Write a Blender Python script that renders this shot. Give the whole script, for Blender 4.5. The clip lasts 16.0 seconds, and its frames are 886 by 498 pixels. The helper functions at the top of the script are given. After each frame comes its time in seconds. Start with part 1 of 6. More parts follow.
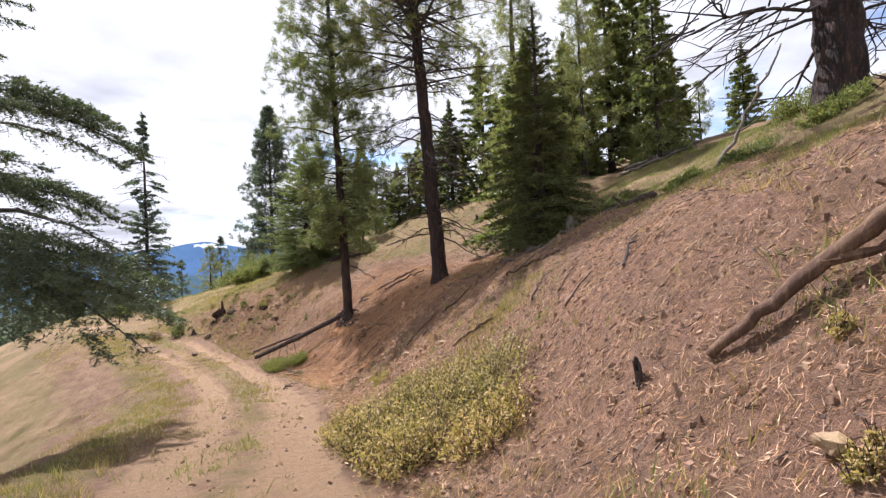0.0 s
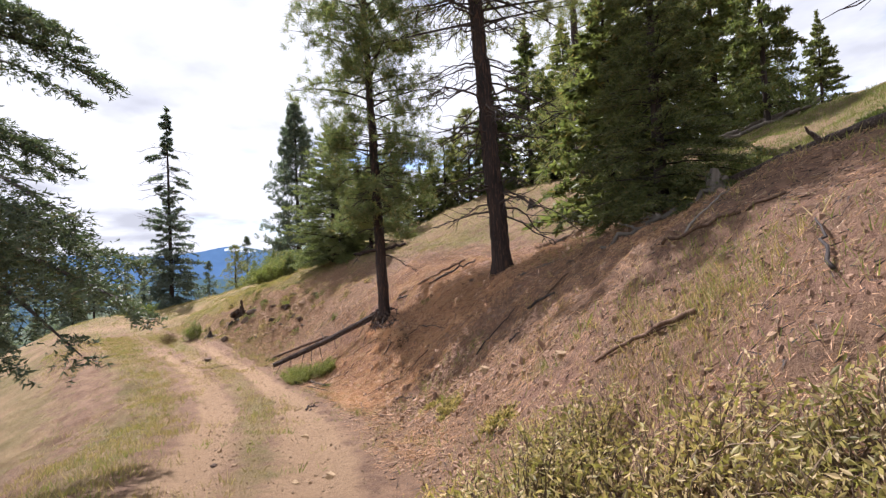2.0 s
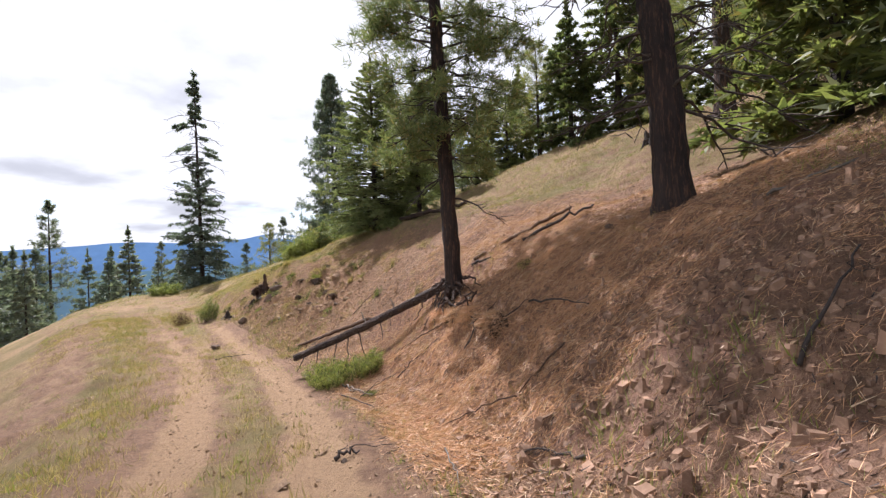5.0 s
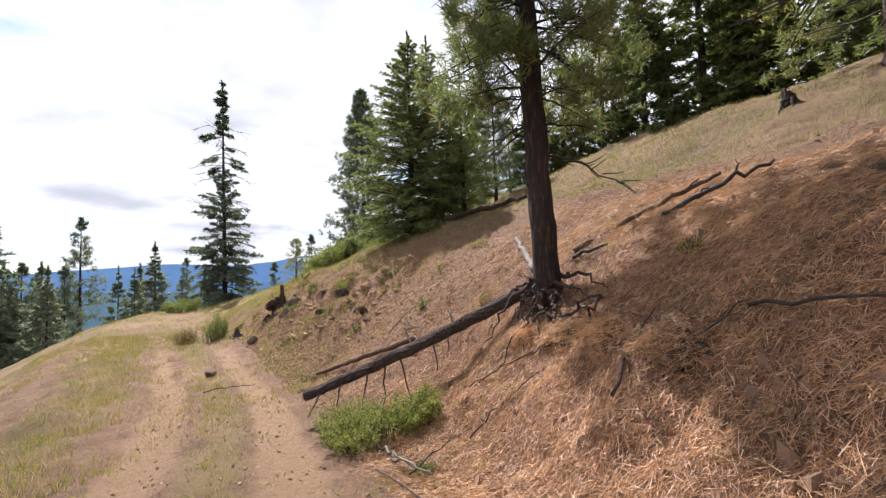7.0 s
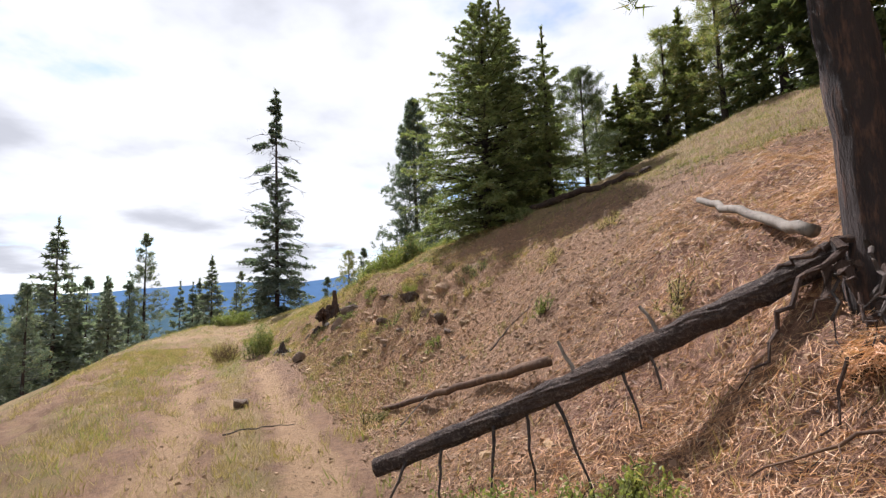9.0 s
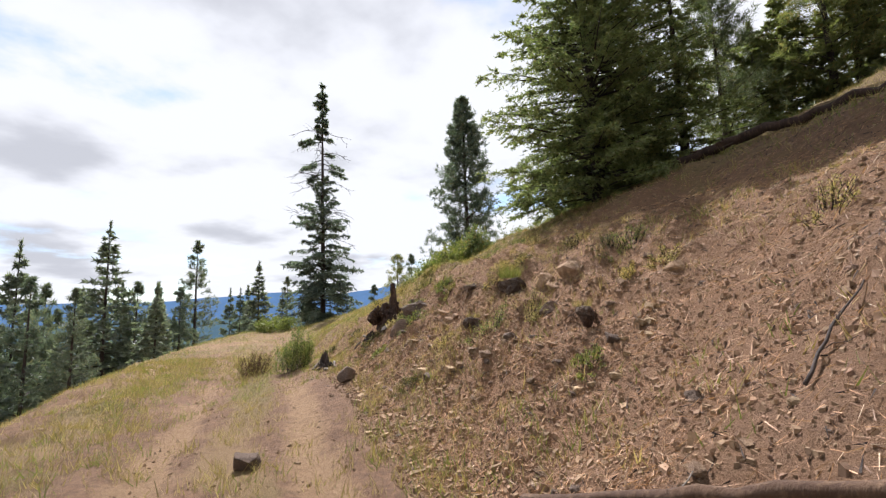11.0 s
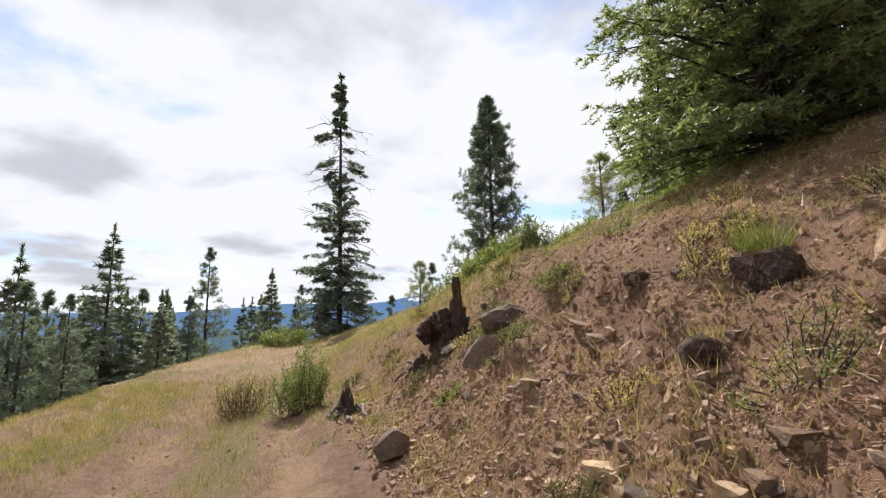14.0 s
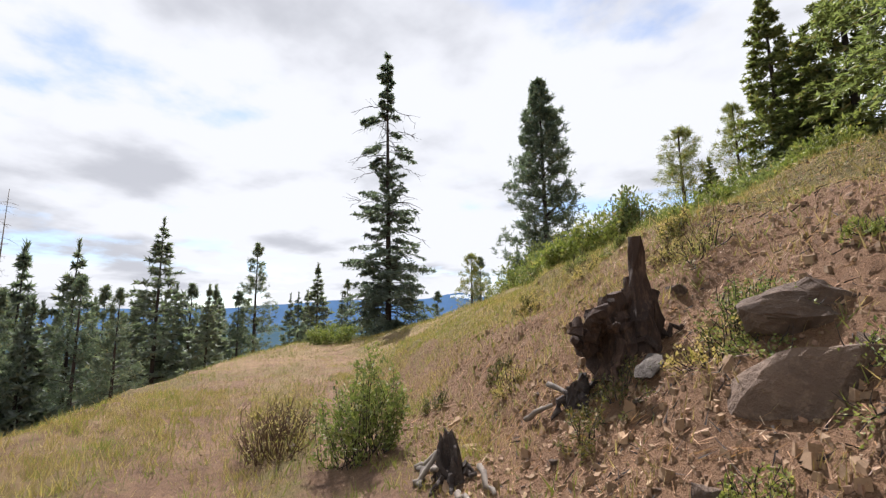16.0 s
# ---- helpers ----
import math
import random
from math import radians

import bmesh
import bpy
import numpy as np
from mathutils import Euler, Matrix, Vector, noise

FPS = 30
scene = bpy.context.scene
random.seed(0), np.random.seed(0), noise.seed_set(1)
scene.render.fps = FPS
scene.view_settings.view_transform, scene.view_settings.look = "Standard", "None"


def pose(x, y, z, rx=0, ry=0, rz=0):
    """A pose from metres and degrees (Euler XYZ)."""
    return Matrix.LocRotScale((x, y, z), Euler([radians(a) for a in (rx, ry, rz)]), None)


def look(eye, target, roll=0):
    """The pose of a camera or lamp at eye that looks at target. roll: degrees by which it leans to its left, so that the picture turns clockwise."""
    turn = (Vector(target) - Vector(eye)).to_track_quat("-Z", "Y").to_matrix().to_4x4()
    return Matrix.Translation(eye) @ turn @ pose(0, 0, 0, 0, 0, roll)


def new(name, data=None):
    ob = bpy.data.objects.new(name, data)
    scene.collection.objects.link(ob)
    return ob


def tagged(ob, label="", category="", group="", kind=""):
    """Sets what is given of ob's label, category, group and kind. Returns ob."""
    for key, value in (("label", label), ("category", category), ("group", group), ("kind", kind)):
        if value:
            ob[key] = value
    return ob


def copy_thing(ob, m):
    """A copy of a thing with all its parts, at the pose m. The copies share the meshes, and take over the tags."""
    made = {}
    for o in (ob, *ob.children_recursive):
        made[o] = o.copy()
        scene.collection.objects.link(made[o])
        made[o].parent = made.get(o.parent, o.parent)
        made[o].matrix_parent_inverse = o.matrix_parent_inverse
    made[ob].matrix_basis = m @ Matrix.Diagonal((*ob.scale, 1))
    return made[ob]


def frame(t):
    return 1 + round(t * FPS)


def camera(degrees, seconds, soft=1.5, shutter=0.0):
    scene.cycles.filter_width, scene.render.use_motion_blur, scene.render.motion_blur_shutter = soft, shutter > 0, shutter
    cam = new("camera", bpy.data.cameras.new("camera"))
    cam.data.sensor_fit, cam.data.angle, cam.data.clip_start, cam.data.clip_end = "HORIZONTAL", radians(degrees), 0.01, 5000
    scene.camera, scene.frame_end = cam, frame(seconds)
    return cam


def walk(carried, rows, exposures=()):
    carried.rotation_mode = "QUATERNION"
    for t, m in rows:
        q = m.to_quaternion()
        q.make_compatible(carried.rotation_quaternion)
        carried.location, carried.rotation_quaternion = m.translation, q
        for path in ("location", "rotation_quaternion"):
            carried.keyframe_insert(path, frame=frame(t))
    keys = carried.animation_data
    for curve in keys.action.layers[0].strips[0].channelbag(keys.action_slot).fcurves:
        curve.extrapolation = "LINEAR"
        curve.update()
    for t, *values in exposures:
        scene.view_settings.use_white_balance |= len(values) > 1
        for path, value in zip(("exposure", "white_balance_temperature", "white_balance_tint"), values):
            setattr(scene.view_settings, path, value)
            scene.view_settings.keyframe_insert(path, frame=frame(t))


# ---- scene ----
cam = camera(89.8, 16.0, soft=1.3)
METRES, EYE, TILT, LEAN, TURN = 24.0, 1.6, 1.5, 2.5, 0.0
ROWS = [
    (0.0, 0.0, 0.0, 0.0, 0.0, 0.0, -0.0),
    (0.5, -0.0083, 0.0306, -0.0046, 0.61, 0.3, 0.11),
    (1.0, -0.0178, 0.0616, -0.0101, 1.44, 0.9, 0.16),
    (1.5, -0.027, 0.0912, -0.017, 2.59, 0.7, 0.12),
    (2.0, -0.0403, 0.122, -0.0227, 3.1, 0.48, 0.08),
    (2.5, -0.0505, 0.1534, -0.0289, 3.48, 0.24, 0.11),
    (3.0, -0.061, 0.1852, -0.0376, 3.67, -0.46, 0.17),
    (3.5, -0.0735, 0.216, -0.0425, 3.89, -1.4, 0.25),
    (4.0, -0.0816, 0.2455, -0.0483, 4.43, -1.34, 0.25),
    (4.5, -0.0926, 0.2757, -0.0546, 6.15, -1.44, 0.19),
    (7.0, -0.1547, 0.4303, -0.0865, 11.15, 1.82, -0.15),
    (7.5, -0.171, 0.4581, -0.0911, 12.28, 2.18, -0.06),
    (8.0, -0.1864, 0.487, -0.0969, 13.38, 3.01, 0.06),
    (8.5, -0.2021, 0.5141, -0.1024, 14.88, 3.92, 0.15),
    (9.0, -0.2209, 0.5408, -0.1057, 17.39, 3.97, 0.16),
    (9.5, -0.2416, 0.5722, -0.1116, 20.08, 4.15, 0.02),
    (12.0, -0.3413, 0.7023, -0.1268, 23.26, 5.84, 0.01),
    (12.5, -0.3567, 0.7204, -0.1279, 23.35, 6.02, 0.04),
    (13.0, -0.3713, 0.74, -0.1291, 23.49, 6.49, -0.01),
    (13.5, -0.3858, 0.7573, -0.1295, 23.92, 6.75, -0.19),
    (14.0, -0.3993, 0.7745, -0.1311, 24.88, 6.92, -0.4),
    (14.5, -0.4164, 0.7913, -0.1315, 26.32, 6.92, -0.52),
    (15.0, -0.4335, 0.8115, -0.1339, 27.96, 6.66, -0.67),
    (15.5, -0.4538, 0.8307, -0.1352, 29.1, 6.5, -0.64),
    (16.0, -0.4763, 0.8498, -0.1365, 30.2, 6.48, -0.54),
]
walk(cam, [(t, pose(0, 0, EYE, TILT, LEAN, TURN) @ pose(METRES * x, METRES * y, METRES * z, 90 + pitch, roll, yaw)) for t, x, y, z, yaw, pitch, roll in ROWS],
     exposures=((0.0, 1.12, 6050, 16), (6.0, 1.12, 6100, 15), (12.0, 0.97, 6250, 12), (16.0, 0.95, 6280, 12)))

# ---- light ----
SUN_DIRECTION = Vector((-0.63, 0.776, 0)).normalized() * math.cos(radians(53)) + Vector((0, 0, math.sin(radians(53))))
sun = new("sun", bpy.data.lights.new("sun", "SUN"))
sun.data.energy, sun.data.angle, sun.data.color = 5.0, radians(0.5), (1.0, 0.955, 0.94)
sun.matrix_world = look(SUN_DIRECTION * 50, (0, 0, 0))

world = bpy.data.worlds.new("sky")
scene.world = world
world.use_nodes = True
wn, wl = world.node_tree.nodes, world.node_tree.links
sky = wn.new("ShaderNodeTexSky")
sky.sky_type, sky.sun_disc = "NISHITA", False
sky.sun_elevation, sky.sun_rotation = radians(53), math.atan2(SUN_DIRECTION.x, SUN_DIRECTION.y)
sky.altitude, sky.dust_density = 1200, 1.0
coord = wn.new("ShaderNodeTexCoord")
# Clouds lie on a flat layer: the direction is divided by its height above the horizon.
split = wn.new("ShaderNodeSeparateXYZ")
wl.new(coord.outputs["Generated"], split.inputs[0])
lift = wn.new("ShaderNodeMath"); lift.operation = "MAXIMUM"; lift.inputs[1].default_value = 0.0
wl.new(split.outputs["Z"], lift.inputs[0])
plus = wn.new("ShaderNodeMath"); plus.operation = "ADD"; plus.inputs[1].default_value = 0.16
wl.new(lift.outputs[0], plus.inputs[0])
layer = wn.new("ShaderNodeVectorMath"); layer.operation = "DIVIDE"
both = wn.new("ShaderNodeCombineXYZ")
for k in range(3):
    wl.new(plus.outputs[0], both.inputs[k])
wl.new(coord.outputs["Generated"], layer.inputs[0])
wl.new(both.outputs[0], layer.inputs[1])


def cloud_noise(scale, detail, rough_, offset, lo, hi):
    shift = wn.new("ShaderNodeVectorMath"); shift.operation = "ADD"; shift.inputs[1].default_value = offset
    wl.new(layer.outputs[0], shift.inputs[0])
    n = wn.new("ShaderNodeTexNoise")
    n.inputs["Scale"].default_value, n.inputs["Detail"].default_value, n.inputs["Roughness"].default_value = scale, detail, rough_
    wl.new(shift.outputs[0], n.inputs["Vector"])
    ramp = wn.new("ShaderNodeMapRange")
    ramp.interpolation_type = "SMOOTHSTEP"
    ramp.inputs["From Min"].default_value, ramp.inputs["From Max"].default_value = lo, hi
    wl.new(n.outputs["Fac"], ramp.inputs["Value"])
    return ramp.outputs[0]


cover = cloud_noise(1.0, 7, 0.55, (3.1, 1.7, 0.0), 0.34, 0.47)
shade = cloud_noise(1.3, 6, 0.5, (7.4, 4.2, 0.0), 0.50, 0.68)
white = wn.new("ShaderNodeMix"); white.data_type = "RGBA"
white.inputs["A"].default_value, white.inputs["B"].default_value = (0.50, 0.505, 0.52, 1), (0.325, 0.33, 0.35, 1)
wl.new(shade, white.inputs["Factor"])
dim = wn.new("ShaderNodeMix"); dim.data_type = "RGBA"; dim.blend_type = "MULTIPLY"; dim.inputs["Factor"].default_value = 1
dim.inputs["B"].default_value = (0.10, 0.10, 0.10, 1)
wl.new(sky.outputs[0], dim.inputs["A"])
full = wn.new("ShaderNodeMix"); full.data_type = "RGBA"
wl.new(cover, full.inputs["Factor"])
wl.new(dim.outputs["Result"], full.inputs["A"])
wl.new(white.outputs["Result"], full.inputs["B"])
wl.new(full.outputs["Result"], wn["Background"].inputs["Color"])
wn["Background"].inputs["Strength"].default_value = 1.0


# ---- materials ----
class Nodes:
    """A small helper to wire a material."""

    def __init__(self, name):
        self.mat = bpy.data.materials.new(name)
        self.mat.use_nodes = True
        self.tree = self.mat.node_tree
        self.bsdf = self.tree.nodes["Principled BSDF"]
        self.at = self.tree.nodes.new("ShaderNodeTexCoord").outputs["Object"]
        self.out = self.tree.nodes["Material Output"]

    def node(self, kind, **inputs):
        n = self.tree.nodes.new(kind)
        for k, v in inputs.items():
            key = k.replace("_", " ")
            if isinstance(v, bpy.types.NodeSocket):
                self.tree.links.new(v, n.inputs[key])
            else:
                n.inputs[key].default_value = v
        return n

    def noise(self, scale, detail=4, roughness=0.6, vector=None):
        return self.node("ShaderNodeTexNoise", Vector=vector or self.at, Scale=scale, Detail=detail, Roughness=roughness).outputs["Fac"]

    def ramp(self, value, lo, hi, to_min=0.0, to_max=1.0):
        return self.node("ShaderNodeMapRange", Value=value, From_Min=lo, From_Max=hi, To_Min=to_min, To_Max=to_max).outputs[0]

    def mix(self, fac, a, b, blend="MIX"):
        n = self.tree.nodes.new("ShaderNodeMix")
        n.data_type, n.blend_type = "RGBA", blend
        for key, v in (("Factor", fac), ("A", a), ("B", b)):
            socket = n.inputs[key]
            if isinstance(v, bpy.types.NodeSocket):
                self.tree.links.new(v, socket)
            else:
                socket.default_value = (*v, 1) if isinstance(v, tuple) else v
        return n.outputs["Result"]

    def math(self, op, a, b=0.0):
        n = self.tree.nodes.new("ShaderNodeMath")
        n.operation = op
        for i, v in enumerate((a, b)):
            if isinstance(v, bpy.types.NodeSocket):
                self.tree.links.new(v, n.inputs[i])
            else:
                n.inputs[i].default_value = v
        return n.outputs[0]

    def attribute(self, name):
        n = self.tree.nodes.new("ShaderNodeAttribute")
        n.attribute_name = name
        return n.outputs["Fac"]

    def random_piece(self):
        return self.tree.nodes.new("ShaderNodeNewGeometry").outputs["Random Per Island"]

    def random_object(self):
        return self.tree.nodes.new("ShaderNodeObjectInfo").outputs["Random"]

    def finish(self, colour, roughness=0.9, bump=None, strength=0.5, distance=0.02, specular=0.3):
        self.tree.links.new(colour, self.bsdf.inputs["Base Color"])
        self.bsdf.inputs["Roughness"].default_value = roughness
        self.bsdf.inputs["Specular IOR Level"].default_value = specular
        if bump is not None:
            b = self.node("ShaderNodeBump", Strength=strength, Distance=distance, Height=bump)
            self.tree.links.new(b.outputs[0], self.bsdf.inputs["Normal"])
        return self.mat


def mottled(name, a, b, c, coarse, fine, roughness=0.9, strength=0.6, distance=0.02, stretch=(1, 1, 1), island=False, specular=0.3):
    """Two colours at a coarse scale and a third at a fine one, with relief."""
    n = Nodes(name)
    v = n.node("ShaderNodeMapping", Vector=n.at, Scale=stretch).outputs[0]
    big = n.ramp(n.noise(coarse, 4, 0.6, v), 0.35, 0.65)
    small = n.noise(fine, 6, 0.7, v)
    col = n.mix(big, a, b)
    col = n.mix(n.ramp(small, 0.5, 0.72), col, c)
    r = n.random_piece() if island else n.random_object()
    col = n.mix(1.0, col, n.mix(r, (0.57, 0.57, 0.57), (0.95, 0.94, 0.92)), "MULTIPLY")
    return n.finish(col, roughness, small, strength, distance, specular)


def foliage(name, dark, light, dry, dry_share=0.08, through_share=0.3):
    n = Nodes(name)
    r = n.random_piece()
    col = n.mix(r, dark, light)
    col = n.mix(n.ramp(n.noise(0.9, 3), 0.4, 0.65, 0.0, 0.5), col, light)
    col = n.mix(n.math("LESS_THAN", n.math("FRACT", n.math("MULTIPLY", r, 37.7)), dry_share), col, dry)
    col = n.mix(1.0, col, n.mix(n.random_object(), (0.8, 0.85, 0.85), (1.15, 1.1, 1.0)), "MULTIPLY")
    n.finish(col, 0.55, specular=0.35)
    thin = n.node("ShaderNodeBsdfTranslucent", Color=n.mix(1.0, col, (1.1, 1.25, 0.7), "MULTIPLY"))
    m = n.tree.nodes.new("ShaderNodeMixShader")
    m.inputs[0].default_value = through_share
    n.tree.links.new(n.bsdf.outputs[0], m.inputs[1])
    n.tree.links.new(thin.outputs[0], m.inputs[2])
    n.tree.links.new(m.outputs[0], n.out.inputs["Surface"])
    return n.mat


def ground_material():
    n = Nodes("earth")
    road, grass, needles, woods, raw = (n.attribute(k) for k in ("track", "grassy", "needled", "wooded", "raw"))
    big, mid, fine, grit = n.noise(0.35, 4), n.noise(2.2, 5), n.noise(14, 6, 0.7), n.noise(60, 5, 0.75)
    col = n.mix(n.ramp(mid, 0.35, 0.65), (0.218, 0.131, 0.08), (0.305, 0.187, 0.114))
    col = n.mix(n.ramp(fine, 0.45, 0.75, 0.0, 0.8), col, (0.08, 0.05, 0.04))
    soil = n.mix(n.ramp(mid, 0.35, 0.65), (0.315, 0.182, 0.102), (0.205, 0.115, 0.066))
    col = n.mix(raw, col, n.mix(n.ramp(fine, 0.45, 0.75, 0.0, 0.8), soil, (0.37, 0.228, 0.135)))
    straw = n.mix(n.ramp(fine, 0.3, 0.7), (0.35, 0.195, 0.132), (0.13, 0.072, 0.05))
    col = n.mix(n.ramp(n.math("ADD", needles, n.math("MULTIPLY", n.math("SUBTRACT", mid, 0.5), 1.2)), 0.35, 0.7), col, straw)
    dust = n.mix(n.ramp(fine, 0.35, 0.7), (0.385, 0.252, 0.145), (0.275, 0.178, 0.102))
    col = n.mix(n.ramp(n.math("ADD", road, n.math("MULTIPLY", n.math("SUBTRACT", mid, 0.5), 0.9)), 0.35, 0.65), col, dust)
    turf = n.mix(n.ramp(fine, 0.35, 0.65), (0.215, 0.16, 0.066), (0.12, 0.106, 0.039))
    turf = n.mix(n.ramp(big, 0.38, 0.62), turf, (0.29, 0.195, 0.105))
    col = n.mix(n.ramp(n.math("ADD", grass, n.math("MULTIPLY", n.math("SUBTRACT", mid, 0.5), 1.6)), 0.4, 0.75), col, turf)
    col = n.mix(n.ramp(grit, 0.6, 0.8, 0.0, 0.55), col, (0.30, 0.215, 0.145))
    col = n.mix(n.ramp(grit, 0.4, 0.2, 0.0, 0.6), col, (0.07, 0.045, 0.033))
    forest = n.mix(n.ramp(n.noise(0.12, 6, 0.7), 0.35, 0.65), (0.025, 0.05, 0.03), (0.06, 0.085, 0.05))
    col = n.mix(woods, col, forest)
    crumbs = n.noise(130, 4, 0.8)
    col = n.mix(n.ramp(crumbs, 0.48, 0.3, 0.0, 0.75), col, (0.045, 0.028, 0.022))
    col = n.mix(n.ramp(crumbs, 0.56, 0.72, 0.0, 0.75), col, (0.42, 0.277, 0.172))
    relief = n.math("ADD", n.math("MULTIPLY", fine, 0.6), n.math("ADD", n.math("MULTIPLY", grit, 0.5), n.math("MULTIPLY", crumbs, 0.25)))
    return n.finish(col, 0.95, relief, 1.0, 0.09, 0.15)


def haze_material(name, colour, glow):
    """Forested hills kilometres away; blue light scattered by the air is put in as glow."""
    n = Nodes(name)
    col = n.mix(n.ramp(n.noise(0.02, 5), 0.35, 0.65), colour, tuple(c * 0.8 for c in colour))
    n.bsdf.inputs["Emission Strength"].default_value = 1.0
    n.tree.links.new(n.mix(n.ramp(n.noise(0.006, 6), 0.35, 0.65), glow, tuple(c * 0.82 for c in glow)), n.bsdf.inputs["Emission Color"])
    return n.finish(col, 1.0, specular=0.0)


EARTH = ground_material()
BARK = mottled("pine_bark", (0.062, 0.044, 0.038), (0.030, 0.024, 0.023), (0.20, 0.105, 0.068), 5, 22, 0.95, 1.0, 0.06, (1, 1, 0.16))
BARK_FAR = mottled("far_bark", (0.06, 0.045, 0.038), (0.04, 0.03, 0.028), (0.09, 0.06, 0.05), 3, 12, 0.95, 0.6, 0.03, (1, 1, 0.3))
DEAD = mottled("dead_twig", (0.072, 0.054, 0.045), (0.042, 0.033, 0.03), (0.13, 0.105, 0.085), 5, 30, 0.9, 0.5, 0.01)
GREY_WOOD = mottled("weathered_wood", (0.27, 0.232, 0.19), (0.175, 0.145, 0.118), (0.105, 0.082, 0.068), 4, 26, 0.85, 0.7, 0.01, (1, 1, 0.2))
BROWN_WOOD = mottled("rotting_wood", (0.15, 0.09, 0.055), (0.09, 0.052, 0.035), (0.26, 0.165, 0.10), 4, 22, 0.95, 0.9, 0.02, (1, 1, 0.3))
ROTTEN = mottled("dark_rotten_wood", (0.085, 0.052, 0.038), (0.045, 0.03, 0.025), (0.17, 0.105, 0.07), 5, 24, 0.95, 1.0, 0.03, (1, 1, 0.25))
SOD = mottled("dark_root_earth", (0.125, 0.083, 0.056), (0.075, 0.05, 0.037), (0.22, 0.145, 0.095), 4, 26, 0.95, 1.0, 0.04)
LOG_BARK = mottled("log_bark", (0.13, 0.088, 0.07), (0.062, 0.044, 0.038), (0.3, 0.235, 0.19), 7, 42, 0.95, 1.0, 0.05)
STONE = mottled("brown_stone", (0.37, 0.24, 0.14), (0.25, 0.16, 0.105), (0.47, 0.325, 0.195), 3, 18, 0.9, 1.0, 0.03)
STONE_GREY = mottled("grey_stone", (0.205, 0.14, 0.1), (0.135, 0.094, 0.07), (0.29, 0.205, 0.145), 3, 18, 0.9, 1.0, 0.03)
STONE_PALE = mottled("pale_stone", (0.47, 0.33, 0.185), (0.36, 0.245, 0.14), (0.55, 0.41, 0.26), 4, 20, 0.9, 0.7, 0.02)
FIR = foliage("fir_needles", (0.062, 0.08, 0.036), (0.2, 0.21, 0.085), (0.21, 0.165, 0.07), 0.07, 0.45)
NEAR_FIR = foliage("dark_fir_needles", (0.032, 0.052, 0.04), (0.12, 0.14, 0.085), (0.16, 0.14, 0.08), 0.06, 0.3)
# Shade and sun painted into needle colour: a darker and a lighter copy of FIR.
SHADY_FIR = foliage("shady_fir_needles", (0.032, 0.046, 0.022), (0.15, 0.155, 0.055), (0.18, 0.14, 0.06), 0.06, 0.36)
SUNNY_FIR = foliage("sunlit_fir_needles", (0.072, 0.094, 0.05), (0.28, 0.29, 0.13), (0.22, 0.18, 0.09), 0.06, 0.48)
SPRUCE = foliage("blue_fir_needles", (0.05, 0.08, 0.056), (0.15, 0.195, 0.115), (0.17, 0.16, 0.10), 0.04, 0.42)
PINE = foliage("pine_needles", (0.08, 0.102, 0.046), (0.24, 0.24, 0.105), (0.32, 0.23, 0.1), 0.1, 0.48)
PINE_DARK = foliage("dark_pine_needles", (0.055, 0.075, 0.052), (0.14, 0.16, 0.1), (0.18, 0.16, 0.1), 0.05, 0.4)
# Haze of the distance is mixed into these needle colours: paler and bluer.
HAZY_FIR = foliage("hazed_fir_needles", (0.092, 0.115, 0.108), (0.2, 0.22, 0.188), (0.18, 0.17, 0.13), 0.04, 0.42)
HAZY_PINE = foliage("hazed_pine_needles", (0.08, 0.1, 0.088), (0.165, 0.183, 0.148), (0.24, 0.21, 0.14), 0.06, 0.45)
OLD_PINE = foliage("yellowing_needles", (0.075, 0.078, 0.025), (0.17, 0.145, 0.05), (0.24, 0.16, 0.06), 0.15)
BUSH_LEAF = foliage("shrub_leaves", (0.10, 0.083, 0.028), (0.38, 0.305, 0.11), (0.5, 0.36, 0.19), 0.45, 0.38)
GREEN_LEAF = foliage("green_shrub_leaves", (0.095, 0.12, 0.034), (0.25, 0.26, 0.08), (0.36, 0.31, 0.12), 0.1, 0.35)
STRAW = foliage("fallen_needles", (0.10, 0.05, 0.03), (0.63, 0.36, 0.205), (0.62, 0.46, 0.32), 0.08, 0.15)
GRASS = foliage("dry_grass", (0.15, 0.115, 0.046), (0.34, 0.255, 0.108), (0.44, 0.33, 0.18), 0.3, 0.3)
GRASS_GREEN = foliage("green_grass", (0.11, 0.13, 0.03), (0.25, 0.25, 0.07), (0.36, 0.28, 0.12), 0.2, 0.35)


# ---- mesh helpers ----
def mesh_of(name, verts, faces, material, smooth=False):
    me = bpy.data.meshes.new(name)
    verts = np.asarray(verts, np.float32)
    if isinstance(faces, np.ndarray):
        n = faces.shape[1]
        me.vertices.add(len(verts))
        me.vertices.foreach_set("co", verts.ravel())
        me.loops.add(faces.size)
        me.loops.foreach_set("vertex_index", faces.ravel().astype(np.int32))
        me.polygons.add(len(faces))
        me.polygons.foreach_set("loop_start", np.arange(0, faces.size, n, dtype=np.int32))
        me.update(calc_edges=True)
    else:
        me.from_pydata(verts.tolist(), [], faces)
    me.materials.append(material)
    if smooth:
        me.shade_smooth()
    else:
        me.shade_flat()
    return me


def part(name, data, material, parent=None, label="", smooth=False):
    """One mesh object from (verts, faces), under its thing."""
    ob = new(name, mesh_of(name, data[0], data[1], material, smooth))
    if parent:
        ob.parent = parent
    if label:
        tagged(ob, label)
    return ob


